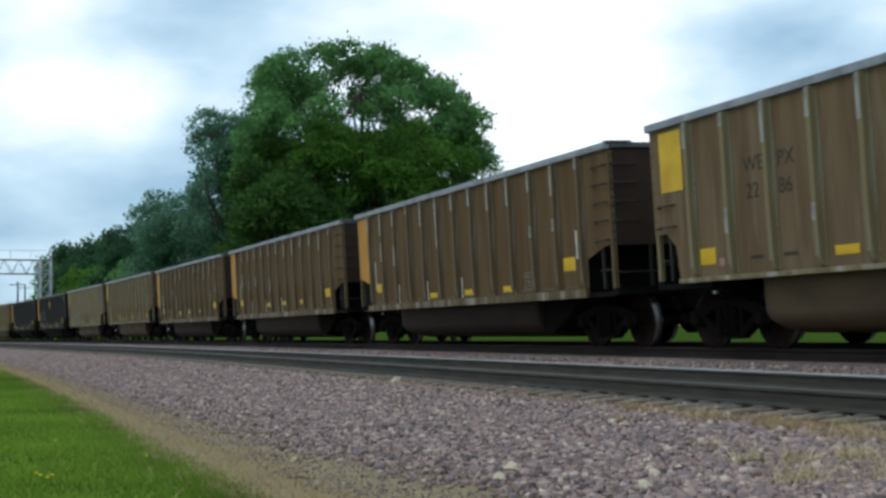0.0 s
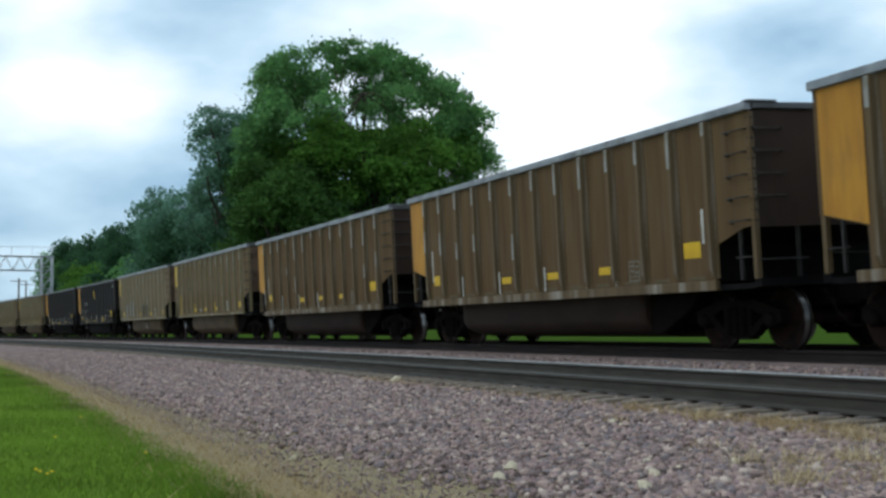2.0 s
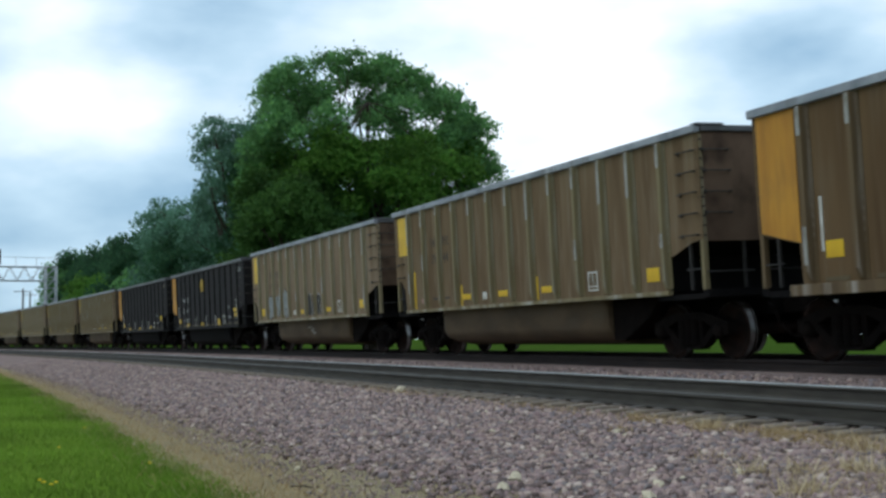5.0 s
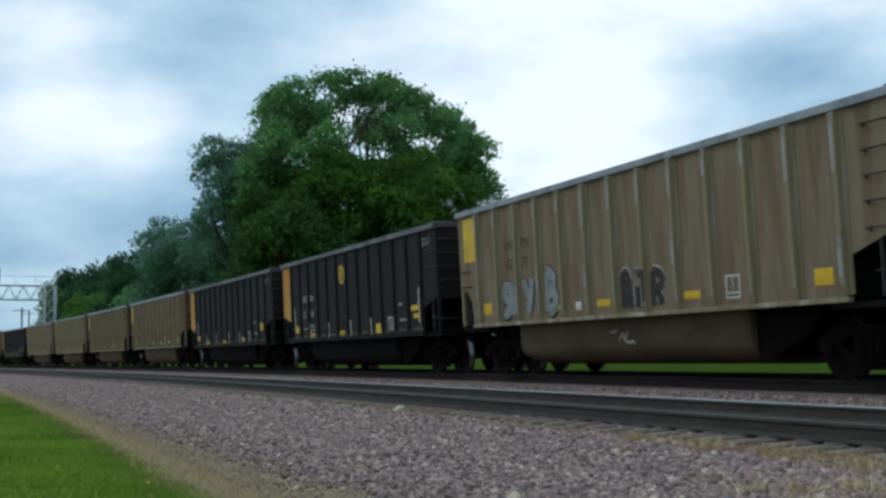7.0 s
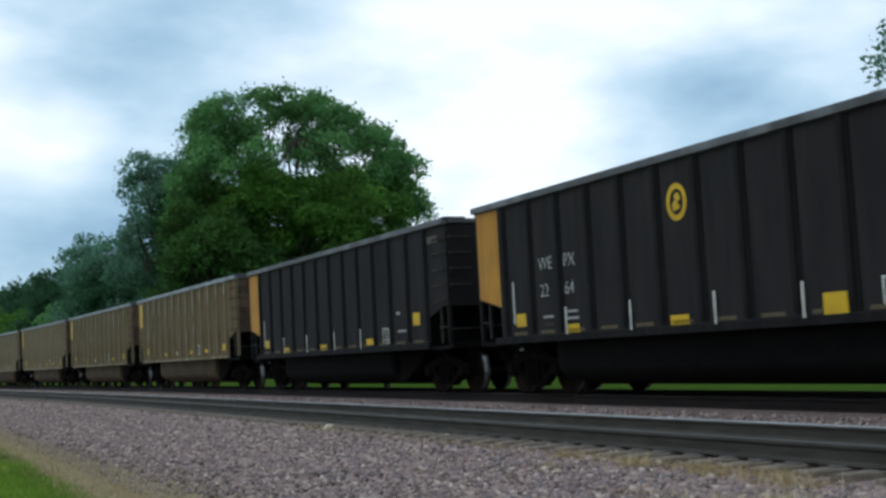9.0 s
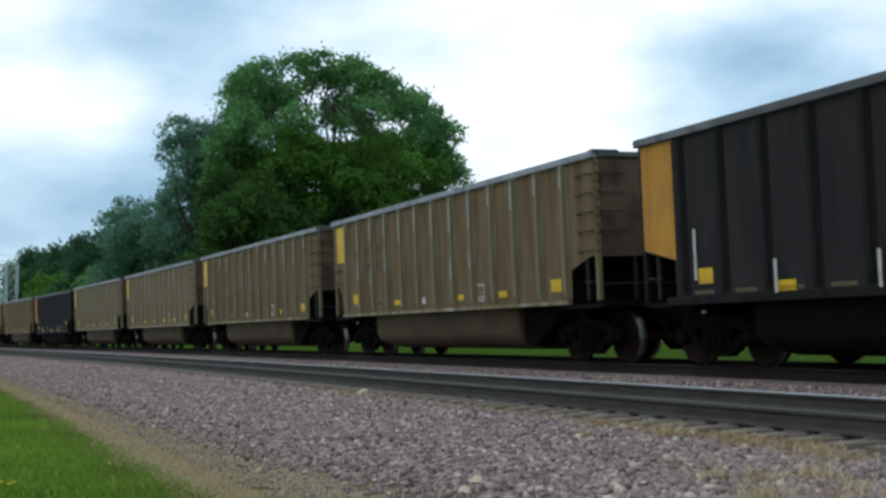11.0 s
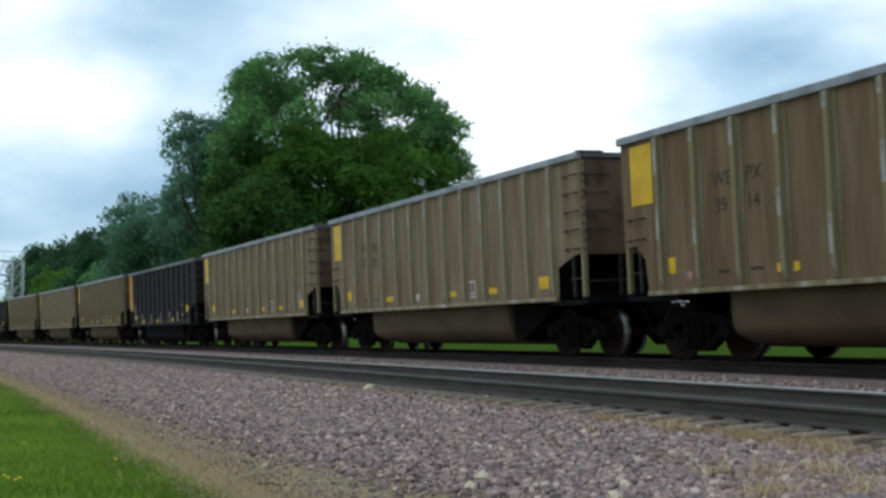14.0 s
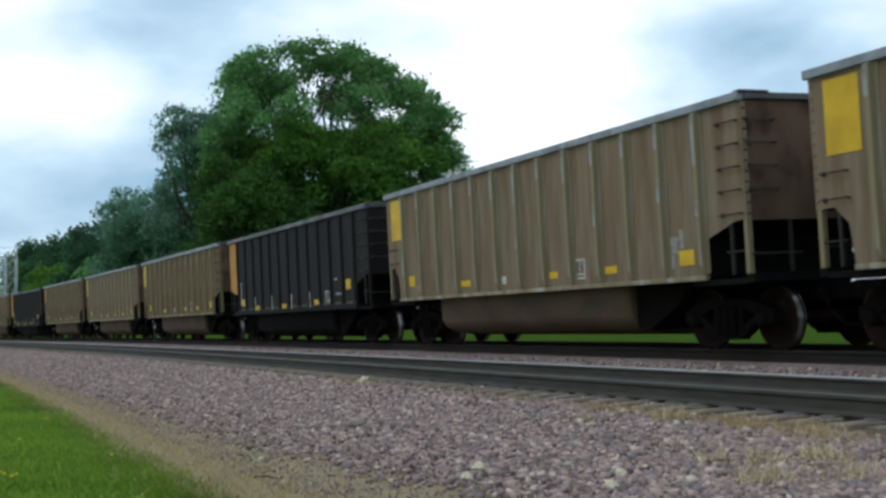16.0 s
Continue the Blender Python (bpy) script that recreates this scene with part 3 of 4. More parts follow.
def ring_plate(r0, r1, sx=1.0):
    bm = bmesh.new()
    n = 28
    rows = [[bm.verts.new((r * sx * math.cos(2 * math.pi * i / n), y, r * math.sin(2 * math.pi * i / n))) for i in range(n)] for r, y in ((r0, 0), (r0, -0.006), (r1, -0.006), (r1, 0))]
    for a, b in zip(rows, rows[1:]):
        for i in range(n):
            bm.faces.new((a[i], a[(i + 1) % n], b[(i + 1) % n], b[i]))
    bmesh.ops.recalc_face_normals(bm, faces=bm.faces)
    return bm


def badge(car):
    e = part("emblem", shape(("emblem",), lambda: ring_plate(0.20, 0.29, 0.88)), M["yellow"], car, "yellow oval emblem", pose(6.9 - HALF, -WIDE - 0.014, 3.05))
    bm = bmesh.new()
    prism(bm, [(-0.08, -0.14), (0.09, -0.1), (0.02, 0.0), (0.11, 0.04), (0.04, 0.15), (-0.07, 0.1), (-0.02, 0.03), (-0.12, -0.02)], -0.006, 0)
    part("emblem_mark", bm, M["yellow"], e)


def stroke(points, width):
    """One flat sprayed line with round bends."""
    cu = bpy.data.curves.new("stroke", "CURVE")
    cu.dimensions, cu.bevel_depth, cu.bevel_resolution, cu.resolution_u, cu.use_fill_caps = "3D", width / 2, 2, 5, True
    sp = cu.splines.new("NURBS")
    sp.points.add(len(points) - 1)
    for p, (x, z) in zip(sp.points, points):
        p.co = (x, 0, z, 1)
    sp.use_endpoint_u, sp.order_u = True, 3
    tmp = new("tmp", cu)
    me = bpy.data.meshes.new_from_object(tmp)
    bpy.data.objects.remove(tmp)
    me.transform(Matrix.Diagonal((1, 0.03, 1, 1)))
    return me


BUBBLES = [
    [[(0.40, 0.74), (0.20, 0.84), (0.06, 0.62), (0.26, 0.46), (0.40, 0.26), (0.20, 0.06), (0.06, 0.18)]],
    [[(0.08, 0.86), (0.12, 0.5), (0.10, 0.08)], [(0.42, 0.80), (0.16, 0.46), (0.40, 0.10)]],
    [[(0.06, 0.90), (0.10, 0.60), (0.30, 0.50)], [(0.44, 0.92), (0.34, 0.5), (0.20, 0.10)]],
    [[(0.10, 0.10), (0.12, 0.6), (0.10, 1.02)], [(0.12, 1.02), (0.44, 0.92), (0.36, 0.62), (0.16, 0.55)], [(0.22, 0.55), (0.52, 0.50), (0.44, 0.12), (0.2, 0.10)]]]
BLOCKS = [
    [[(0.06, 0.0), (0.05, 0.55), (0.20, 0.80), (0.36, 0.55), (0.38, 0.0)], [(0.21, 0.6), (0.21, 0.0)]],
    [[(0.12, 0.0), (0.12, 0.42)], [(0.10, 0.68), (0.16, 0.72)]],
    [[(0.02, 0.70), (0.34, 0.70)], [(0.18, 0.66), (0.18, 0.0)]],
    [[(0.08, 0.0), (0.08, 0.70)], [(0.10, 0.70), (0.38, 0.66), (0.34, 0.36), (0.12, 0.34)], [(0.2, 0.34), (0.36, 0.04)]]]


def spray_tag(car, xs, z, forms, width, rim, fill_mat, line_mat, names, over=()):
    """Fat sprayed forms side by side: a wider line below, the filling over it; some paint on the ribs between."""
    for x, form in zip(xs, forms):
        for points in form:
            points = [(px, pz * 0.86) for px, pz in points]
            loop = part("graffiti_outline", stroke(points, width + rim), line_mat, car, names[0], pose(x - HALF, -WIDE - 0.016, z))
            part("graffiti_fill", stroke(points, width), fill_mat, loop, names[1], pose(0, -0.006, 0))
    for x, z0, z1 in over:
        m = pose(x - HALF, -WIDE - 0.109, 0)
        part("graffiti_fill", stroke([(0, z0), (0.01, (z0 + z1) / 2), (0, z1)], 0.085), fill_mat, car, names[1], m)


def tub_scribble(car):
    for points in ([(0.0, 0.26), (0.2, 0.24), (0.3, 0.30)], [(0.35, 0.1), (0.5, 0.32), (0.55, 0.02), (0.66, 0.26)], [(0.45, 0.16), (0.7, 0.0), (0.8, 0.12), (0.9, 0.02)]):
        part("tub_scribble", stroke(points, 0.05), M["faded_white"], car, "pale chalk scribble", pose(6.57 - HALF, -1.315, 0.6))


def old_marks(car):
    for x, z, w, h in ((12.55, 1.86, 0.10, 0.12), (12.72, 1.70, 0.30, 0.26), (12.66, 1.44, 0.22, 0.22), (12.98, 1.78, 0.12, 0.3)):
        decal(car, "worn_sticker", x, z, w, h, M["faded_white"], "scraped pale sticker", 0.013)


def end_splash(car):
    part("paint_splash", stroke([(0.0, 0.1), (0.12, 0.26), (0.24, 0.22), (0.22, 0.0)], 0.14), M["faded_white"], car, "white sprayed patch on the end sheet", pose(0.66 - HALF, -WIDE + 0.006, 1.22))


def panel_lines():
    bm = bmesh.new()
    xs, zs = (-0.22, -0.18, -0.012, 0.012, 0.18, 0.22), (-0.20, -0.165, -0.12, -0.09, 0.165, 0.20)
    grid = [[bm.verts.new((x, -0.004, z)) for z in zs] for x in xs]
    for a in range(5):
        for c in range(5):
            if a in (0, 4) or c in (0, 2, 4) or (a == 2 and c > 2):
                bm.faces.new((grid[a][c], grid[a + 1][c], grid[a + 1][c + 1], grid[a][c + 1]))
    for v in [v for v in bm.verts if not v.link_faces]:
        bm.verts.remove(v)
    return bm


def data_box(car, x, z, mat):
    e = part("data_panel", shape(("data_panel", mat.name), panel_lines), mat, car, "white outlined data panel", pose(x - HALF, -WIDE - 0.014, z) @ Matrix.Diagonal((0.86, 1, 0.92, 1)))
    for bx, bz, w, h in ((-0.09, 0.10, 0.12, 0.05), (-0.09, 0.0, 0.11, 0.05), (0.09, -0.03, 0.12, 0.05), (0.09, 0.08, 0.10, 0.05)):
        part("text_bar", shape(("text_bar", w, h), flat(w, h)), M["faded"], e, m=pose(bx, 0, bz))


def truck(car, x):
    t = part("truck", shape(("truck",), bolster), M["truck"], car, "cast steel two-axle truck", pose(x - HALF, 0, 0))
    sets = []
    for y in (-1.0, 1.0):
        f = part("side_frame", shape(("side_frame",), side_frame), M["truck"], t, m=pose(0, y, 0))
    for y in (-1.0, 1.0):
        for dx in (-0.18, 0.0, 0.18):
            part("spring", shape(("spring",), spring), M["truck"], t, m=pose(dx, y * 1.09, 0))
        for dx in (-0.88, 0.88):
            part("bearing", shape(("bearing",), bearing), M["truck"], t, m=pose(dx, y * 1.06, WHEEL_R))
    for dx in (-0.88, 0.88):
        a = part("wheelset", shape(("wheelset",), wheelset), M["wheel"], t, "pair of steel wheels on an axle", pose(dx, 0, WHEEL_R))
        a.data.materials.append(M["tread"]) if len(a.data.materials) < 2 else None
        sets.append(a)
    return sets


def wheelset():
    bm = axle()
    for y, turn in ((-0.76, 1), (0.76, -1)):
        for make, index in ((wheel_disc, 0), (wheel_tread, 1)):
            w = make()
            if turn < 0:
                bmesh.ops.scale(w, vec=(1, -1, 1), verts=w.verts)
                bmesh.ops.reverse_faces(w, faces=w.faces)
            bmesh.ops.translate(w, vec=(0, y, 0), verts=w.verts)
            w.normal_update()
            for f in w.faces:
                f.material_index = index if abs(f.normal.y) < 0.4 else 0
            me = mesh_of("tmp", w)
            bm.from_mesh(me)
            bpy.data.meshes.remove(me)
    return bm


LOOKS = {
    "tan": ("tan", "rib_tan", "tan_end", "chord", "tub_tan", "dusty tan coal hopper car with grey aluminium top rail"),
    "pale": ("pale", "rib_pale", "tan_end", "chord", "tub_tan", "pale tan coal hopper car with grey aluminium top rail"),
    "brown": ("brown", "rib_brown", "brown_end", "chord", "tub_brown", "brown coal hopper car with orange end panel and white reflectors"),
    "black": ("black", "rib_black", "black_end", "chord_dark", "near_black", "black coal hopper car with orange end panel and yellow reflectors"),
}


def coal_car(kind, number=0, marks=("", ""), extra=()):
    side, rib_mat, end, chord_mat, tub_mat, label = LOOKS[kind]
    side, rib_mat, end, chord_mat, tub_mat = (M[k] for k in (side, rib_mat, end, chord_mat, tub_mat))
    car = tagged(new("coal_car"), label, "railway car", "cars of the coal train")
    k = kind
    slant = kind in ("brown", "black")
    part("side_panel", shape(("side_panel", k, 0), side_panel(-WIDE, slant)), side, car)
    part("side_panel", shape(("side_panel", k, 1), side_panel(WIDE, slant)), side, car)
    for y in (-WIDE - 0.02, WIDE + 0.02):
        part("top_chord", shape(("top_chord", k, y), lambda: chord(y)), chord_mat, car, "grey metal top rail")
    for x in (-HALF, HALF):
        part("end_chord", shape(("end_chord",), end_chord), M["chord_dark"], car, "dark top rail across the end", pose(x, 0, 0))
    for y in (-WIDE, WIDE):
        part("side_sill", shape(("side_sill", k, y), lambda: sill(y, {"brown": 0.14, "black": 0.11}.get(kind, 0.055))), rib_mat, car)
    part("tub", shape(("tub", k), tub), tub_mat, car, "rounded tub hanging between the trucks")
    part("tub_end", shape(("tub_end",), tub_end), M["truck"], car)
    part("load_floor", shape(("load_floor",), lambda: boxes((-HALF + 1.4, -WIDE + 0.03, SILL - 0.01, HALF - 1.4, WIDE - 0.03, SILL + 0.02))), M["near_black"], car)
    for x in RIBS:
        part("side_rib", shape(("side_rib", k), lambda: rib(0.05 if kind == "black" else 0.095)), rib_mat, car, m=pose(x - HALF, -WIDE - 0.012, 0))
        part("side_rib", shape(("side_rib", k), lambda: rib(0.05 if kind == "black" else 0.095)), rib_mat, car, m=pose(x - HALF, WIDE + 0.012, 0, 0, 0, 180))
    if kind != "black":
        wear = random.Random(number * 7 + 1)
        for x in RIBS:
            n = wear.choice((0, 1, 1, 2, 3))
            part("rib_cap", shape(("rib_cap", n), lambda: rib_cap(0.22 + 0.2 * n)), M["bare"], car, "bare worn metal at the rib's top", pose(x - HALF, -WIDE - 0.014, 0))
            if wear.random() < 0.3:
                n = wear.choice((0, 1, 2))
                part("rib_scrape", shape(("rib_scrape", n), lambda: rib_cap(0.25 + 0.15 * n)), M["bare"], car, "scraped bare metal along the rib", pose(x - HALF, -WIDE - 0.014, -wear.uniform(0.75, 1.7)))
    part("corner_cap", shape(("corner_cap",), lambda: boxes((-0.1, -0.05, -0.02, 0.08, 0.5, 0.022), bevel=0.018)), M["chord_dark"], car, "dark plate on the top corner", pose(HALF, -WIDE - 0.02, TOP))
    for sgn in (-1, 1):
        turn = 0 if sgn < 0 else 180
        part("end_wall", shape(("end_wall", k), end_wall), end, car, "end wall in a darker colour than the sides", pose(sgn * (HALF - 0.02), 0, 0))
        part("slope_sheet", shape(("slope_sheet", sgn, slant), lambda: slope_sheet(CUTS[slant] if sgn < 0 else FRONT_CUT)), M["near_black"], car, "black sloping end sheet", pose(sgn * (HALF - 0.01), 0, 0, 0, 0, turn))
        part("end_platform", shape(("end_platform",), platform), M["near_black"], car, m=pose(sgn * HALF, 0, 0, 0, 0, turn))
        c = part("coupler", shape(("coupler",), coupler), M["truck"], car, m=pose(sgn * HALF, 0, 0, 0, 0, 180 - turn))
        part("air_hose", shape(("air_hose",), air_hose), M["truck"], c, "black rubber air hose")
        for y in (-1, 1):
            part("corner_post", shape(("corner_post", k), corner_post), rib_mat, car, m=pose(sgn * (HALF - 0.05), y * (WIDE - 0.04), 0))
            if y < 0:
                tagged(part("bolt_row", shape(("bolt_row",), bolt_row), M["post"], car, "row of dark bolt heads", pose(sgn * (HALF - 0.05), y * (WIDE - 0.04), 0)), kind="stuff")
            part("end_post", shape(("end_post",), thin_post), M["post"], car, m=pose(sgn * (HALF - 0.42), y * (WIDE - 0.03), 0))
            part("end_post", shape(("end_post",), thin_post), M["post"], car, m=pose(sgn * (HALF - 0.05), y * 0.75, 0))
            part("handrail", shape(("handrail",), lambda: tube(bmesh.new(), (0, 0, 0), (0.5, 0, 0), 0.016, n=6)), M["post"], car, m=pose(sgn * (HALF - 0.05), y * (WIDE - 0.02), 1.5, 0, 0, turn))
            part("cross_rail", shape(("cross_rail",), lambda: tube(bmesh.new(), (0, 0, 0), (0, 0.9, 0), 0.016, n=6)), M["post"], car, m=pose(sgn * (HALF + 0.02), y * WIDE * 0.98 if y < 0 else 0.62, 1.45))
    rungs = {"black": M["black"], "brown": M["tub_brown"]}.get(kind, M["ink"])
    for i, z in enumerate((2.05, 2.40, 2.74, 3.08, 3.42)):
        part("grab_iron", shape(("grab_iron",), grab_iron), rungs, car, "steel grab iron", pose(HALF - 0.56, -WIDE - 0.012, z))
        if i < 2 and not slant:
            part("grab_iron", shape(("grab_iron",), grab_iron), rungs, car, "steel grab iron", pose(-HALF + 0.2, -WIDE - 0.012, z))
    for z in (2.40, 2.74, 3.08, 3.42):
        part("grab_iron", shape(("grab_iron",), grab_iron), rungs, car, "steel grab iron", pose(HALF + 0.0, -WIDE + 0.08, z, 0, 0, 90))
    # small bright box added as a painted glint below the body
    part("glint_piece", shape(("glint_piece",), lambda: boxes((-0.025, -0.03, -0.02, 0.025, 0.03, 0.02), bevel=0.008)), M["glint"], car, "small bright box painted as a glint", pose(1.5 - HALF, -WIDE + 0.1, 0.93))
    sets = truck(car, 1.27) + truck(car, 13.39)
    # paint and reflectors
    if kind in ("brown", "black"):
        part("end_panel", shape(("end_panel", k), lambda: prism(bmesh.new(), [(0.09, 1.97), (0.98, 1.77), (0.98, TOP - 0.14), (0.09, TOP - 0.14)], -0.006, 0)), M["orange"], car, "orange painted end panel", pose(-HALF, -WIDE - 0.013, 0))
        for i in range(12):
            decal(car, "sill_plate", RIBS[i] + 0.52, SILL + 0.07, 0.5, 0.06, M["plate_worn"], "worn plate along the sill")
        if kind == "brown":
            decal(car, "white_reflector", 1.45, 2.00, 0.055, 0.76, M["white"], "vertical white reflector")
            for x in (3.32, 5.40, 7.60, 9.34, 10.45):
                decal(car, "white_reflector", x + 0.06, 1.44, 0.055, 0.48, M["white"], "vertical white reflector", 0.042)
            decal(car, "white_reflector", 13.3, 2.05, 0.06, 0.55, M["white"], "vertical white reflector")
            decal(car, "yellow_reflector", 1.69, 1.64, 0.36, 0.24, M["yellow"], "yellow reflector")
            for x in (5.76, 7.96, 10.1):
                decal(car, "yellow_reflector", x, 1.31 if number == 1 else 1.49, 0.48, 0.14, M["yellow"], "yellow reflector")
            decal(car, "yellow_reflector", 12.97, 1.69, 0.48, 0.26, M["yellow"], "yellow reflector")
            data_box(car, 11.12, 1.44, M["faded"])
        else:
            decal(car, "white_reflector", 1.50, 1.82, 0.055, 0.80, M["white"], "vertical white reflector")
            for x in (3.40, 5.44, 7.64, 9.52):
                decal(car, "white_reflector", x + 0.06, 1.40, 0.055, 0.48, M["white"], "vertical white reflector", 0.042)
            decal(car, "yellow_reflector", 1.76, 1.48, 0.36, 0.24, M["yellow"], "yellow reflector")
            for x in (3.62, 6.79):
                decal(car, "yellow_reflector", x, 1.26, 0.46, 0.15, M["yellow"], "yellow reflector")
            decal(car, "yellow_reflector", 10.16, 1.31, 0.44, 0.30 if number == 6 else 0.15, M["yellow"], "yellow reflector", 0.024)
            if number == 6:
                decal(car, "white_reflector", 13.34, 1.84, 0.055, 0.9, M["white"], "vertical white reflector")
                decal(car, "yellow_reflector", 13.03, 1.78, 0.52, 0.14, M["yellow"], "yellow reflector")
                decal(car, "yellow_reflector", 13.14, 1.57, 0.42, 0.13, M["yellow"], "yellow reflector")
            else:
                decal(car, "yellow_reflector", 12.98, 1.74, 0.36, 0.28, M["yellow"], "yellow reflector")
            data_box(car, 11.16, 1.42, M["white"])
            decal(car, "text_bar", 11.95, 1.92, 0.2, 0.07, M["letter"])
            decal(car, "text_bar", 12.15, 1.5, 0.5, 0.05, M["letter"])
    else:
        decal(car, "end_patch", 0.62, 3.13, 0.66, 1.0, M["yellow"], "yellow painted square")
        late = number >= 8
        if number != 4:
            decal(car, "yellow_reflector", {8: 1.77, 9: 1.30}.get(number, 1.46 if late else 1.53), 1.57 if late else 1.50, 0.42, 0.26, M["yellow"], "yellow reflector")
        for x in {9: (4.30, 10.6), 8: (4.90, 8.62, 10.75)}.get(number, (4.66, 8.62, 10.75) if late else (4.84, 6.85, 9.8) if number == 5 else (4.80, 6.85, 9.0)):
            decal(car, "yellow_reflector", x, 1.40, 0.48, 0.13, M["yellow"], "yellow reflector")
        decal(car, "yellow_reflector", 13.1, 1.48, 0.40, 0.24, M["yellow"], "yellow reflector")
        decal(car, "white_patch", 6.55 if late else 5.86, 1.39, 0.22, 0.16, M["white"], "small white sticker")
        decal(car, "pink_patch", 1.9, 1.39, 0.13, 0.12, M["pink"], "small faded pink sticker")
        data_box(car, 9.72 if late else 10.95, 1.47, M["white"])
    ink = M["letter"] if kind == "black" else M["ink"]
    if marks[0]:
        hi, lo = (2.36, 1.87) if kind == "black" else (2.70, 2.30)
        lettering(car, marks[0][:2], 2.52 if kind == "black" else 2.60, hi, 0.33, ink, "stencilled reporting mark")
        lettering(car, marks[0][2:], 3.42, hi, 0.33, ink, "stencilled reporting mark")
        lettering(car, marks[1][:2], 2.54 if kind == "black" else 2.64, lo, 0.33, ink, "stencilled car number")
        lettering(car, marks[1][2:], 3.42, lo, 0.33, ink, "stencilled car number")
        for x, z, w in ((2.8, 1.50, 0.36), (3.65, 1.56, 0.36), (2.8, 1.36, 0.3), (3.65, 1.44, 0.42)) if kind == "black" else ((2.8, 1.42, 0.3), (3.6, 1.42, 0.3)):
            decal(car, "text_bar", x, z, w, 0.045, ink)
    for what, *a in extra:
        what(car, *a)
    if slant:
        # the older cars ride a little lower on their springs
        for piece in car.children:
            if not piece.name.startswith(("truck", "coupler")):
                piece.matrix_basis = pose(0, 0, -0.05) @ piece.matrix_basis
    return car, sets


def top_number(car, text):
    lettering(car, text, 13.72, 3.33, 0.27, M["letter"], "faded white car number")


def number_bars(car):
    for i in range(4):
        decal(car, "number_bar", 13.80 + 0.13 * i, 3.42, 0.08, 0.15, M["faded"])


def placard(car):
    decal(car, "placard", 13.45, 1.22, 0.2, 0.2, M["plate_worn"], "rusty brown placard holder")


def yellow_stripe(car, x):
    decal(car, "yellow_stripe", x, 1.68, 0.10, 0.96, M["yellow"], "long yellow reflector")


def short_stripe(car, x):
    decal(car, "short_stripe", x, 1.44, 0.08, 0.48, M["yellow"], "short yellow reflector")


TRAIN = []
for k in range(24):
    if k in (6, 7, 12, 16):
        made = coal_car("black", k, ("WEPX", "2264") if k == 6 else ("", ""), [(badge,), (top_number, "2264"), (placard,)] if k == 6 else [(number_bars,)] if k == 7 else [])
    elif k in (1, 2, 3):
        made = coal_car("brown", k)
    elif k == 5:
        made = coal_car("pale", k, ("WEPX", "4277"), [(spray_tag, (2.38, 2.76, 3.44, 4.46), 1.25, BUBBLES, 0.27, 0.06, M["spray"], M["ink"], ("dark sprayed outline", "silver sprayed filling"), ((RIBS[2], 1.40, 2.0), (RIBS[3], 1.35, 2.05))),
                                                             (spray_tag, (7.50, 7.98, 8.16, 8.56), 1.27, BLOCKS, 0.165, 0.06, M["ink"], M["letter"], ("white sprayed outline", "black sprayed filling"), ((RIBS[7], 1.36, 1.9),)), (tub_scribble,)])
    else:
        made = coal_car("pale" if k in (10, 11, 14) else "tan", k, {0: ("WEPX", "2286"), 4: ("WEPX", "3944"), 8: ("WEPX", "4055"), 9: ("WEPX", "3914"), 10: ("WEPX", "4239")}.get(k, ("", "")),
                        [(yellow_stripe, 1.40), (short_stripe, 4.52), (short_stripe, 8.58)] if k == 4 else {9: [], 10: [(end_splash,)], 11: [(old_marks,)]}.get(k, []))
    TRAIN.append(made)


# ---- trees ----
def crown_leaves(name, lobes, count, size, seed, mat):
    """Leaves in small sprays over the shells of the lobes, thinner inside, with gaps."""
    rng = np.random.default_rng(seed)
    c = np.array([l[0] for l in lobes])
    r = np.array([l[1] for l in lobes])
    area = r ** 2
    pick = rng.choice(len(lobes), size=count // 6, p=area / area.sum())
    d = rng.normal(size=(count // 6, 3))
    d /= np.linalg.norm(d, axis=1)[:, None]
    d[:, 2] = np.where(d[:, 2] < -0.5, -d[:, 2], d[:, 2])
    rad = r[pick] * (0.62 + 0.42 * rng.random(count // 6) ** 0.6)
    sprays = c[pick] + d * rad[:, None] * np.array([1, 1, 0.8])
    spot = np.repeat(sprays, 6, axis=0) + rng.normal(size=(len(sprays) * 6, 3)) * size * 1.5
    n = len(spot)
    a = rng.normal(size=(n, 3))
    a /= np.linalg.norm(a, axis=1)[:, None]
    b = np.cross(a, rng.normal(size=(n, 3)))
    b /= np.linalg.norm(b, axis=1)[:, None]
    s = size * (0.6 + 0.8 * rng.random(n))[:, None]
    v = np.stack([spot - a * s, spot + b * s * 0.55, spot + a * s, spot - b * s * 0.55], 1).reshape(-1, 3)
    me = bpy.data.meshes.new(name)
    me.vertices.add(4 * n)
    me.vertices.foreach_set("co", v.ravel())
    me.loops.add(4 * n)
    me.loops.foreach_set("vertex_index", np.arange(4 * n))
    me.polygons.add(n)
    me.polygons.foreach_set("loop_start", np.arange(0, 4 * n, 4))
    me.polygons.foreach_set("loop_total", np.full(n, 4))
    me.update()
    me.validate()
    me.materials.append(mat)
    return me


def limb(bm, a, b, r0, r1, rng, n=6):
    """A bent, tapered branch."""
    pts = [Vector(a).lerp(Vector(b), i / 4) + (Vector((rng.uniform(-1, 1), rng.uniform(-1, 1), rng.uniform(-0.5, 0.5))) * 0.05 * (Vector(b) - Vector(a)).length if 0 < i < 4 else Vector()) for i in range(5)]
    for i in range(4):
        tube(bm, pts[i], pts[i + 1], r0 + (r1 - r0) * i / 4, r0 + (r1 - r0) * (i + 1) / 4, n, caps=False)


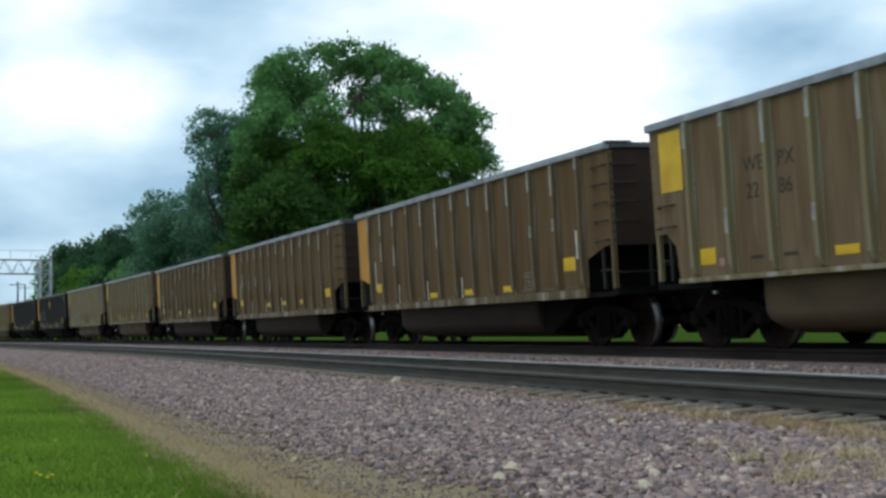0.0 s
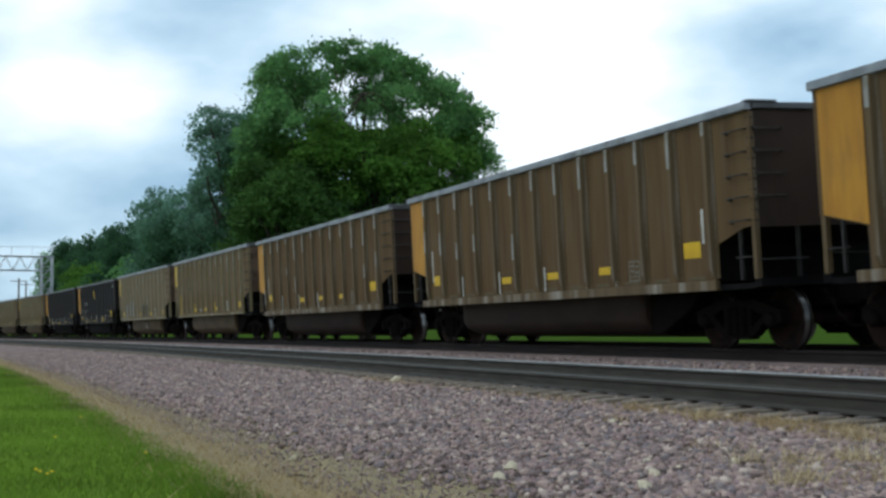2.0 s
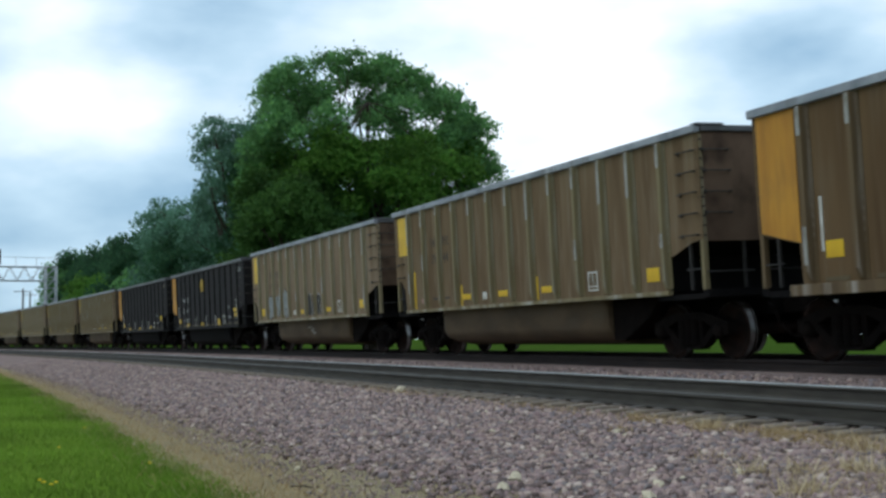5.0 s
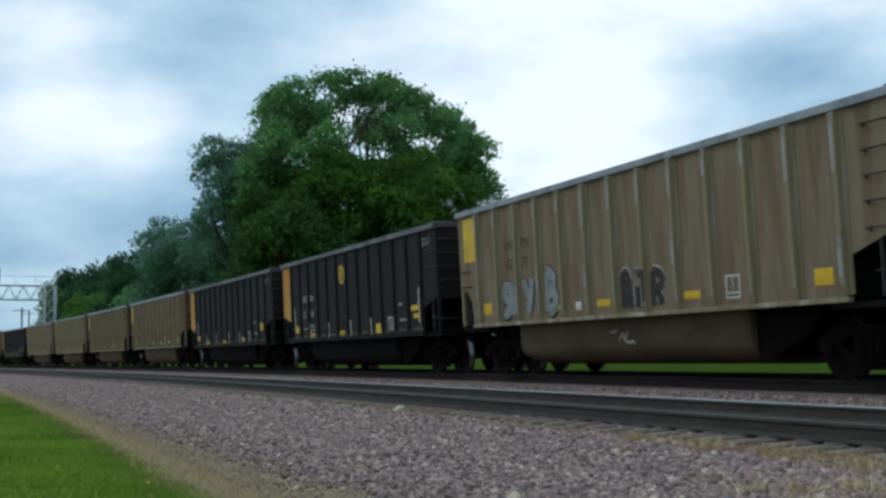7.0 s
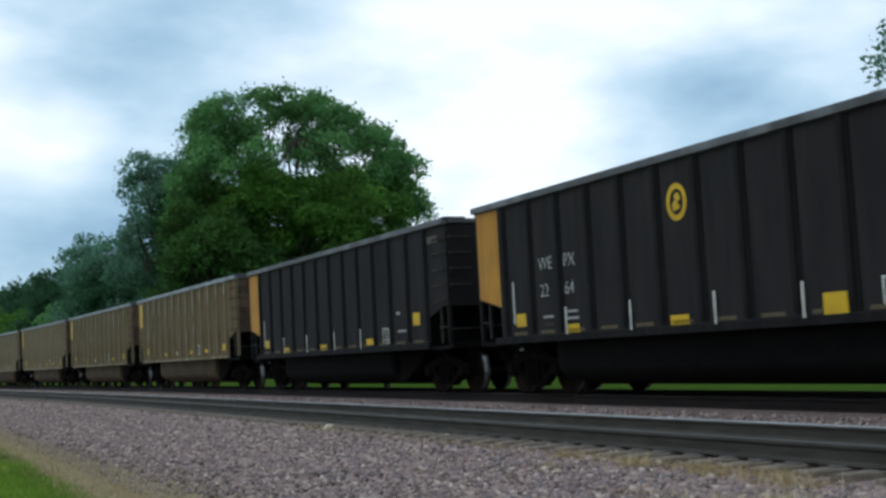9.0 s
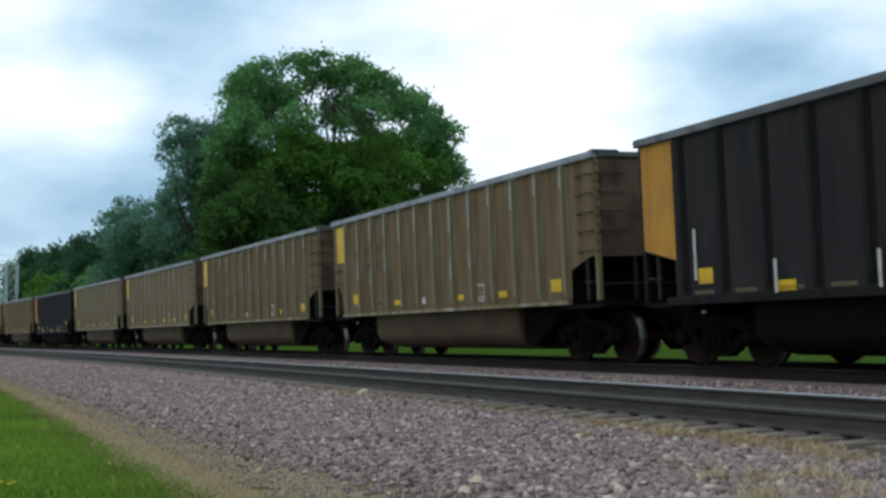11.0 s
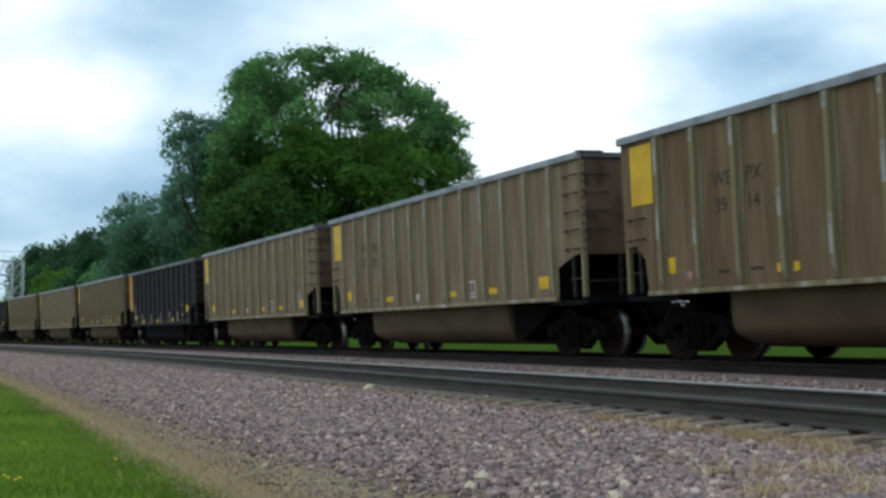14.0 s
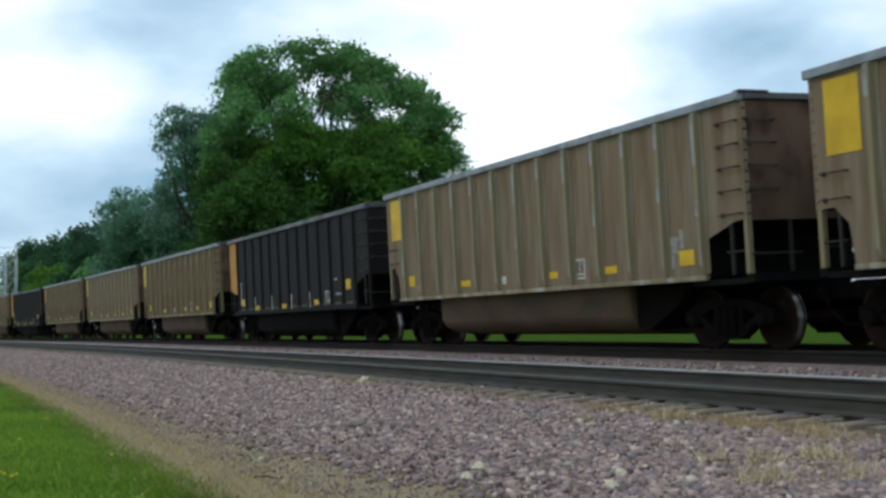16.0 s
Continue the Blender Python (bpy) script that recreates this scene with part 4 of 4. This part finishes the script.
def in_dome(p, lr, spread, centre, top):
    """Draws a clump of leaves back until it lies inside the crown's dome."""
    while (max(0.0, math.hypot(p.x, p.y) + lr * 0.9) / spread) ** 2.4 + (max(0.0, p.z + lr * 0.75 - centre) / (top - centre)) ** 2.4 > 1.0:
        p = Vector((p.x * 0.96, p.y * 0.96, centre + (p.z - centre) * 0.96))
    return p


def tree(az, dist, height, spread, count, mat, label, seed, size=0.16, base=0.12, lobes_n=34, shape_power=2.2, ground_z=0.28):
    rng = random.Random(seed)
    x, y = -dist * math.sin(radians(az)), dist * math.cos(radians(az))
    t = tagged(new("tree"), label, "tree", "trees beyond the railway")
    t.matrix_world = pose(x, y, ground_z)
    lobes, bm = [], bmesh.new()
    low, top = height * base, height
    fork = height * 0.22
    limb(bm, (0, 0, -0.3), (0.2, 0.1, fork), height * 0.024, height * 0.018, rng, 9)
    centre = low + (top - low) * 0.36
    for i in range(lobes_n):
        up = 1 - 1.45 * (i + 0.5) / lobes_n
        a = 2.399 * i + rng.uniform(-0.4, 0.4)
        flat_r = math.sqrt(max(0.0, 1 - up * up)) ** 0.62
        lr = spread * (rng.uniform(0.17, 0.27) if lobes_n > 50 else rng.uniform(0.26, 0.40))
        reach = rng.uniform(0.9, 1.04) if i % 5 else rng.uniform(0.4, 0.65)
        rise = (top - centre - lr * 0.8) if up > 0 else (centre - low)
        p = Vector(((spread - lr) * flat_r * reach * math.cos(a), (spread - lr) * flat_r * reach * math.sin(a), centre + rise * math.copysign(abs(up) ** 0.6, up) * reach))
        p = in_dome(p, lr, spread, centre, top)
        lobes.append((tuple(p), lr))
        limb(bm, (0.2, 0.1, fork + max(0.0, p.z - fork) * 0.25), p, height * 0.009, height * 0.003, rng)
        for _ in range(3):
            e = p + Vector((rng.uniform(-1, 1), rng.uniform(-1, 1), rng.uniform(-0.3, 0.8))) * lr * 0.6
            limb(bm, p, e, height * 0.003, height * 0.001, rng, 4)
    for _ in range(lobes_n):
        p = Vector(rng.choice(lobes)[0])
        d = Vector((rng.uniform(-1, 1), rng.uniform(-1, 1), rng.uniform(-0.2, 0.9))).normalized()
        lr = spread * rng.uniform(0.09, 0.17)
        lobes.append((tuple(in_dome(p + d * spread * 0.24, lr, spread * 1.03, centre, top * 1.02)), lr))
    part("trunk", bm, M["bark"], t, "grey-brown forked trunk and limbs")
    part("crown", crown_leaves("crown", lobes, count, size, seed, mat), mat, t, "dense leafy crown")
    return t


def great_tree(az, dist, seed, ground_z=0.28):
    """A broad old tree: steep on one flank, sloping on the other, its crown in many flat clumps with gaps between."""
    rng = random.Random(seed)
    t = tagged(new("tree"), "large broad green tree with an uneven domed crown", "tree", "trees beyond the railway")
    t.matrix_world = pose(-dist * math.sin(radians(az)), dist * math.cos(radians(az)), ground_z, 0, 0, az)
    bm = bmesh.new()
    limb(bm, (0, 0, -0.3), (0.3, 0, 4.2), 0.52, 0.40, rng, 10)
    forks = []
    for i in range(20):
        a = 2.4 * i + rng.uniform(-0.25, 0.25)
        r = rng.uniform(1.5, 5.4)
        e = Vector((r * math.cos(a), r * math.sin(a), rng.uniform(7.5, 14.5)))
        limb(bm, (0.3, 0, rng.uniform(3.4, 4.4)), e, 0.17, 0.07, rng, 7)
        forks.append(e)
    high, low = [], []
    mid, peak = 8.2, -0.9
    while len(high) + len(low) < 410:
        d = Vector((rng.gauss(0, 1), rng.gauss(0, 1), rng.gauss(0.25, 1))).normalized()
        wide, power = (6.8, 3.4) if d.x < 0 else (9.7, 2.15)
        tall = 10.0 if d.z > 0 else 6.0
        reach = 7.0
        for _ in range(30):
            q = (abs(d.x) * reach / wide) ** power + (abs(d.y) * reach / 7.0) ** 2.2 + (abs(d.z) * reach / tall) ** power
            reach *= (1.0 / max(q, 1e-6)) ** 0.25
        r = rng.uniform(0.6, 1.35)
        reach *= 0.968 + 0.06 * noise.noise(d * 5.2 + Vector((2.0, 5.0, 3.0)))
        reach = (reach - r * 0.62) * (rng.uniform(0.90, 1.04) if rng.random() < 0.66 else rng.uniform(0.4, 0.85))
        p = Vector((peak, 0, mid)) + d * reach
        if 13.4 < p.z < 15.4 and abs(p.x - 0.2) < 1.8 and rng.random() < 0.45:
            continue
        (low if 8.2 < p.z < 12.4 and d.y < 0.1 and -5.2 < p.x < 6.0 else high).append((tuple(p), r))
        near = min(forks, key=lambda e: (e - p).length)
        limb(bm, near, p, 0.045, 0.015, rng, 5)
        for _ in range(2):
            limb(bm, p, p + Vector((rng.uniform(-1, 1), rng.uniform(-1, 1), rng.uniform(-0.2, 0.7))) * r * 0.8, 0.022, 0.008, rng, 4)
    part("trunk", bm, M["bark"], t, "grey-brown forked trunk and limbs")
    part("crown", crown_leaves("crown", high, 470 * len(high), 0.125, seed, M["leaf"]), M["leaf"], t, "leafy crown in uneven clumps with gaps")
    # clumps on the near middle take a sunlit yellow-green as leaf colour
    part("lower_crown", crown_leaves("lower_crown", low, 520 * len(low), 0.125, seed + 1, M["leaf_light"]), M["leaf_light"], t, "lower foliage with sunlit green put into its colour")
    return t


GREEN, GREY = "green tree with a full rounded crown", "tall grey-green tree with feathery foliage"
DARK, LIGHT = "dark green tree in the tree line", "light green bushy tree with loose foliage"
great_tree(71.9, 75, 11)
tree(67.9, 76, 9.6, 3.6, 30000, M["leaf"], GREEN, 12, 0.12)
# these two trees are added; their leaf colour holds the lower crown's shade
tree(72.2, 70, 8.6, 5.0, 34000, M["leaf_shade"], DARK, 13, 0.12)
tree(75.8, 70, 11.8, 3.9, 34000, M["leaf_shade"], DARK, 25, 0.13)
tree(78.1, 86, 18.0, 4.2, 26000, M["leaf_grey"], GREY, 14, 0.12)
tree(76.4, 84, 15.2, 4.2, 36000, M["leaf_dark"], DARK, 15, 0.15)
tree(80.4, 103, 13.8, 5.0, 20000, M["leaf_grey"], GREY, 16, 0.15)
tree(79.6, 90, 9.6, 5.0, 20000, M["leaf_dark"], DARK, 17, 0.15)
tree(82.2, 118, 12.2, 5.2, 18000, M["leaf_dark"], DARK, 18, 0.17)
tree(83.4, 135, 12.2, 5.4, 17000, M["leaf_dark"], DARK, 19, 0.19)
tree(84.5, 150, 12.8, 5.2, 16000, M["leaf_dark"], DARK, 20, 0.2)
tree(85.4, 152, 11.6, 4.2, 15000, M["leaf"], GREEN, 21, 0.2)
tree(84.3, 128, 8.2, 3.6, 16000, M["leaf_light"], LIGHT, 22, 0.17)
tree(81.6, 108, 8.0, 4.5, 16000, M["leaf"], GREEN, 23, 0.17)
tree(41.9, 42, 14.5, 3.3, 12000, M["leaf_grey"], GREY, 24, 0.10)


# ---- signal bridge and poles ----
def signal_bridge():
    b = tagged(new("signal_bridge"), "galvanised lattice signal bridge over the tracks", "signal bridge")
    x, y = -139.7, 9.3
    b.matrix_world = pose(x, y, 0.3, 0, 0, math.degrees(heading(-140)))

    def tower():
        bm = bmesh.new()
        for dx in (-0.5, 0.5):
            for dy in (-0.55, 0.55):
                tube(bm, (dx, dy, 0), (dx, dy, 9.3), 0.08, n=6)
        for i in range(8):
            z0, z1 = i * 1.16, (i + 1) * 1.16
            for dx in (-0.5, 0.5):
                tube(bm, (dx, -0.55, z0), (dx, 0.55, z1), 0.045, n=5)
                tube(bm, (dx, -0.55, z1), (dx, 0.55, z1), 0.04, n=5)
            for dy in (-0.55, 0.55):
                tube(bm, (-0.5, dy, z1), (0.5, dy, z0), 0.045, n=5)
        return bm
    legs = mesh_of("tower", tower())
    part("tower", legs, M["galv"], b)
    part("tower", legs, M["galv"], b, m=pose(0, -16.0, 0))

    def beam():
        bm = bmesh.new()
        for dx in (-0.5, 0.5):
            for z in (7.7, 9.2):
                tube(bm, (dx, 0.55, z), (dx, -16.5, z), 0.07, n=6)
            for i in range(11):
                y0, y1 = -0.5 - 1.5 * i, -2.0 - 1.5 * i
                tube(bm, (dx, y0, 7.7), (dx, (y0 + y1) / 2, 9.2), 0.03, n=5)
                tube(bm, (dx, (y0 + y1) / 2, 9.2), (dx, y1, 7.7), 0.03, n=5)
        return bm
    part("truss_beam", beam(), M["galv"], b)
    for y in (-5.6, -9.9):
        head = part("signal_head", boxes((-0.12, -0.35, 9.4, 0.1, 0.35, 11.0), bevel=0.05), M["signal_black"], b, "black signal head", pose(0.6, y, 0))
        part("red_lamp", lathe(bmesh.new(), [(0.02, -0.02), (0.13, -0.02), (0.13, 0.02), (0.02, 0.02)], 14), M["red_lamp"], head, "lit red signal lamp", pose(0.13, 0, 9.85, 0, 0, 90))
    rail = bmesh.new()
    tube(rail, (0.5, 0.5, 10.2), (0.5, -16.5, 10.2), 0.025, n=5)
    for i in range(9):
        tube(rail, (0.5, 0.5 - 2.1 * i, 9.2), (0.5, 0.5 - 2.1 * i, 10.2), 0.025, n=5)
    part("handrail", rail, M["galv"], b)


signal_bridge()


def utility_pole(az, dist, height):
    p = tagged(new("utility_pole"), "grey timber utility pole with a crossarm", "utility pole", "poles along the line")
    p.matrix_world = pose(-dist * math.sin(radians(az)), dist * math.cos(radians(az)), 0.3)
    part("post", tube(bmesh.new(), (0, 0, -0.3), (0, 0, height), 0.17, 0.12, n=8), M["pole"], p)
    part("crossarm", boxes((-0.06, -1.2, height - 0.5, 0.06, 1.2, height - 0.38)), M["pole"], p)


utility_pole(87.35, 190, 9.0)
utility_pole(87.05, 230, 10.0)


def street_lamp(az, dist, height):
    p = tagged(new("street_lamp"), "grey steel lamp post with a shallow cone shade", "street lamp")
    p.matrix_world = pose(-dist * math.sin(radians(az)), dist * math.cos(radians(az)), 0.25)
    part("post", tube(bmesh.new(), (0, 0, -0.3), (0, 0, height - 0.3), 0.075, 0.055, n=10), M["galv"], p)
    sh = lathe(bmesh.new(), [(0.05, -0.18), (0.16, -0.16), (0.30, 0.02), (0.31, 0.07), (0.22, 0.12), (0.05, 0.15)], 20)
    part("shade", sh, M["galv"], p, "grey cone-shaped shade", pose(0, 0, height - 0.15, 90))


street_lamp(45.2, 27, 6.85)


# ---- loose stones, grass, straw ----
def stone_field(name, count, seed, box_s, box_lat, smin, smax, near_bias, mat, trim=0.0):
    """Many crushed stones lying on the bed, each an irregular lump."""
    rng = np.random.default_rng(seed)
    bv = np.array([(x, y, z) for x in (-0.62, 0.62) for y in (-0.62, 0.62) for z in (-0.62, 0.62)])
    bf = np.array([(0, 1, 3), (0, 3, 2), (4, 6, 7), (4, 7, 5), (0, 4, 5), (0, 5, 1), (2, 3, 7), (2, 7, 6), (0, 2, 6), (0, 6, 4), (1, 5, 7), (1, 7, 3)])
    s = box_s[0] + (box_s[1] - box_s[0]) * rng.random(count) ** near_bias
    la = box_lat[0] + (box_lat[1] - box_lat[0]) * rng.random(count)
    if trim:
        keep = np.array([b > stone_edge(a) + trim * (r - 0.35) for a, b, r in zip(s.tolist(), la.tolist(), rng.random(count).tolist())])
        s, la = s[keep], la[keep]
        count = len(s)
    base = np.array([line(a, b, surface(b)) for a, b in zip(s.tolist(), la.tolist())])
    k = smin + (smax - smin) * rng.random(count) ** 2.2
    lump = bv[None] * (1 + 0.38 * rng.normal(size=(count, len(bv), 3)).clip(-1.3, 1.3)) * (0.45 + 0.95 * rng.random((count, 1, 3)))
    tip = (rng.random(count) - 0.5)[:, None] * 2.0
    lump = np.stack([lump[..., 0] * np.cos(tip) - lump[..., 2] * np.sin(tip), lump[..., 1], lump[..., 0] * np.sin(tip) + lump[..., 2] * np.cos(tip)], -1)
    ang = rng.random(count) * 6.283
    ca, sa = np.cos(ang)[:, None], np.sin(ang)[:, None]
    lump = np.stack([lump[..., 0] * ca - lump[..., 1] * sa, lump[..., 0] * sa + lump[..., 1] * ca, lump[..., 2] * 0.8], -1)
    v = lump * k[:, None, None] * 0.5 + base[:, None]
    v[..., 2] += (k * 0.12)[:, None]
    f = bf[None] + (np.arange(count) * len(bv))[:, None, None]
    me = bpy.data.meshes.new(name)
    v, f = v.reshape(-1, 3), f.reshape(-1, 3)
    me.vertices.add(len(v))
    me.vertices.foreach_set("co", v.ravel())
    me.loops.add(3 * len(f))
    me.loops.foreach_set("vertex_index", f.ravel())
    me.polygons.add(len(f))
    me.polygons.foreach_set("loop_start", np.arange(0, 3 * len(f), 3))
    me.polygons.foreach_set("loop_total", np.full(len(f), 3))
    me.update()
    me.materials.append(mat)
    return me


tagged(part("loose_ballast", stone_field("loose_ballast", 122000, 5, (-5.0, -75.0), (-9.5, -5.6), 0.03, 0.092, 2.3, M["stone"], 1.2), None, bed), "crushed pinkish grey stones", kind="stuff")
tagged(part("track_ballast", stone_field("track_ballast", 22000, 6, (-9.0, -45.0), (-5.5, -1.5), 0.04, 0.09, 1.2, M["stone"]), None, bed), "crushed stones between the rails", kind="stuff")
tagged(part("scattered_gravel", stone_field("scattered_gravel", 30000, 8, (-5.0, -60.0), (-10.0, -8.5), 0.008, 0.034, 1.5, M["stone"], 0.0), None, bed), "small stones on the verge", kind="stuff")

rng = random.Random(77)
LUMPS = []
for i in range(6):
    bm = bmesh.new()
    bmesh.ops.create_icosphere(bm, subdivisions=1, radius=0.5)
    for v in bm.verts:
        v.co = Vector((v.co.x * rng.uniform(0.6, 1.3), v.co.y * rng.uniform(0.6, 1.3), v.co.z * rng.uniform(0.6, 1.2)))
        v.co.z *= 0.7
    me = mesh_of("stone", bm)
    me.materials.append(M["light_stone"] if i == 5 else M["one_stone"])
    LUMPS.append(me)
for i in range(260):
    s, la = rng.uniform(-6, -18), rng.uniform(-8.5, -5.7)
    k = rng.uniform(0.05, 0.09)
    part("stone", LUMPS[5] if i % 19 == 0 else LUMPS[i % 5], None, bed, m=Matrix.Translation(line(s, la, surface(la) + 0.25 * k)) @ pose(0, 0, 0, rng.uniform(-30, 30), rng.uniform(-30, 30), rng.uniform(0, 360)) @ Matrix.Diagonal((k, k * 1.2, k, 1)))

# pale stones that stand out, and twigs
for s, la, k in ((-7.82, -7.29, 0.07), (-9.35, -8.43, 0.11), (-7.92, -7.93, 0.09), (-7.6, -8.21, 0.10), (-20.2, -5.6, 0.16), (-11.9, -9.6, 0.06), (-9.0, -8.7, 0.10), (-9.3, -6.3, 0.07), (-10.9, -6.6, 0.08)):
    part("stone", LUMPS[5], None, bed, "pale limestone lump", m=Matrix.Translation(line(s, la, surface(la) + 0.3 * k)) @ pose(0, 0, 0, 20, 15, 40 * s) @ Matrix.Diagonal((k * 1.3, k * 1.1, k * 1.2, 1)))
for s, la, turn, n in ((-16.2, -9.02, 20, 0.55), (-12.6, -9.66, -8, 0.6), (-10.6, -10.0, 35, 0.25)):
    t = bmesh.new()
    tube(t, (0, 0, 0), (n * 0.5, 0.03, 0.012), 0.011, 0.009, n=6)
    tube(t, (n * 0.5, 0.03, 0.012), (n, 0.0, 0.004), 0.009, 0.004, n=6)
    tagged(part("twig", t, M["bark"], None, m=pose(*line(s, la, surface(la) + 0.012), 0, 0, turn)), "dry brown twig lying on the gravel", "twig", "twigs on the verge")


def blades(name, spots, hmin, hmax, width, mat, seed, lean=0.5):
    rng = np.random.default_rng(seed)
    p = np.array(spots)
    n = len(p)
    a = rng.random(n) * 6.283
    side = np.stack([np.cos(a), np.sin(a), np.zeros(n)], 1) * width * (0.6 + 0.8 * rng.random(n))[:, None]
    h = (hmin + (hmax - hmin) * rng.random(n))[:, None]
    tip = p + np.concatenate([rng.normal(size=(n, 2)) * lean, np.ones((n, 1))], 1) * h
    v = np.stack([p - side, p + side, tip], 1).reshape(-1, 3)
    me = bpy.data.meshes.new(name)
    me.vertices.add(3 * n)
    me.vertices.foreach_set("co", v.ravel())
    me.loops.add(3 * n)
    me.loops.foreach_set("vertex_index", np.arange(3 * n))
    me.polygons.add(n)
    me.polygons.foreach_set("loop_start", np.arange(0, 3 * n, 3))
    me.polygons.foreach_set("loop_total", np.full(n, 3))
    me.update()
    me.materials.append(mat)
    return me


rng = random.Random(31)
spots = []
while len(spots) < 90000:
    s = -6.0 - 60 * rng.random() ** 1.8
    la = -10.4 - 4.3 * rng.random() ** 1.3
    if la > -10.8 and noise.noise((s * 0.7, la * 1.2, 0)) * 0.9 + (-10.55 - la) * 1.6 < rng.uniform(-0.4, 0.4):
        continue
    spots.append(line(s, la, surface(la) - 0.03))
tagged(part("lawn_grass", blades("lawn_grass", spots, 0.03, 0.085, 0.006, M["blade"], 3), None, None), "short green grass with uneven edge", "grass", kind="stuff")
spots = []
for _ in range(30000):
    s, la = -6 - 75 * rng.random() ** 2.0, rng.gauss(-10.68, 0.15)
    spots.append(line(s, la, surface(la) - 0.015))
tagged(part("edge_grass", blades("edge_grass", spots, 0.015, 0.05, 0.006, M["blade"], 8), None, None), "thin green grass fading into the sandy verge", "grass", kind="stuff")
spots = []
for s0, la0, w, d, n in ((-10.6, -5.75, 1.6, 0.10, 800), (-9.4, -5.72, 0.5, 0.1, 600), (-11.9, -5.75, 0.35, 0.1, 300), (-8.6, -5.7, 0.4, 0.1, 420), (-14.5, -5.75, 2.5, 0.1, 420), (-6.8, -7.5, 0.45, 0.2, 120),
                         (-7.0, -6.7, 0.4, 0.18, 110), (-6.5, -7.3, 0.4, 0.2, 90), (-8.6, -7.0, 0.3, 0.1, 80), (-20, -5.75, 3.0, 0.1, 500),
                         (-9.0, -5.95, 0.4, 0.07, 300), (-8.2, -6.0, 0.35, 0.09, 200), (-10.3, -5.95, 0.2, 0.07, 180), (-7.8, -5.9, 0.5, 0.1, 260), (-7.3, -6.9, 0.3, 0.14, 80), (-11.0, -6.5, 0.15, 0.08, 90)):
    for _ in range(n):
        s, la = rng.gauss(s0, w * 0.5), rng.gauss(la0, d)
        spots.append(line(s, la, surface(la)))
for _ in range(24000):
    s, la = -6 - 75 * rng.random() ** 1.9, rng.gauss(-10.25, 0.3)
    spots.append(line(s, la, surface(la) - 0.03))
tufts = []
for s0, la0, w, d, n in ((-6.8, -7.5, 0.22, 0.07, 130), (-7.15, -6.75, 0.22, 0.06, 120), (-6.4, -7.1, 0.2, 0.08, 90), (-7.4, -7.05, 0.16, 0.05, 70), (-7.9, -6.0, 0.4, 0.08, 90), (-10.4, -5.85, 0.2, 0.06, 110), (-7.7, -7.25, 0.2, 0.08, 90)):
    for _ in range(n):
        s, la = rng.gauss(s0, w * 0.5), rng.gauss(la0, d)
        tufts.append(line(s, la, surface(la)))
tagged(part("dry_tuft", blades("dry_tuft", tufts, 0.06, 0.20, 0.005, M["bleached"], 14, 0.7), None, None), "tall bleached dead grass stalks between the stones", "dry grass", kind="stuff")
tagged(part("dry_grass", blades("dry_grass", spots, 0.03, 0.13, 0.004, M["straw"], 4, 0.8), None, None), "dead straw-coloured grass tufts among the stones", "dry grass", kind="stuff")
for s, la in ((-11.3, -11.95), (-11.5, -12.0), (-11.45, -11.9), (-11.7, -12.02), (-12.8, -10.9), (-18.6, -11.0), (-15.2, -11.6)):
    d = tagged(new("dandelion"), "yellow dandelion flower standing in the grass", "flower", "dandelions in the grass")
    d.matrix_world = pose(*line(s, la, 0.0))
    part("stem", tube(bmesh.new(), (0, 0, -0.03), (0.01, 0, 0.08), 0.003, n=5), M["blade"], d)
    part("blossom", lathe(bmesh.new(), [(0.004, -0.006), (0.02, -0.004), (0.016, 0.006), (0.004, 0.009)], 10), M["petal"], d, "yellow blossom", pose(0.01, 0, 0.085, 90))


# ---- movement ----
START, SPEED, GAIN = -19.006, 10.419, 0.01436


def run(t, k):
    """Metres along the track of the middle of car k at t seconds."""
    return START + SPEED * t + GAIN * (t - 8) ** 2 - k * PITCH + HALF


def motions():
    for k, (car, sets) in enumerate(TRAIN):
        walk(car, [(t / 2, on_track(run(t / 2, k))) for t in range(33)])
        if k > 12:
            continue
        for a in sets:
            base = a.matrix_basis.translation.copy()
            steps = list(range(0, 480, 2)) + [480]
            walk(a, [(i / 30, Matrix.Translation(base) @ Matrix.Rotation((run(i / 30, k) - run(0, k)) / WHEEL_R, 4, "Y")) for i in steps])


motions()
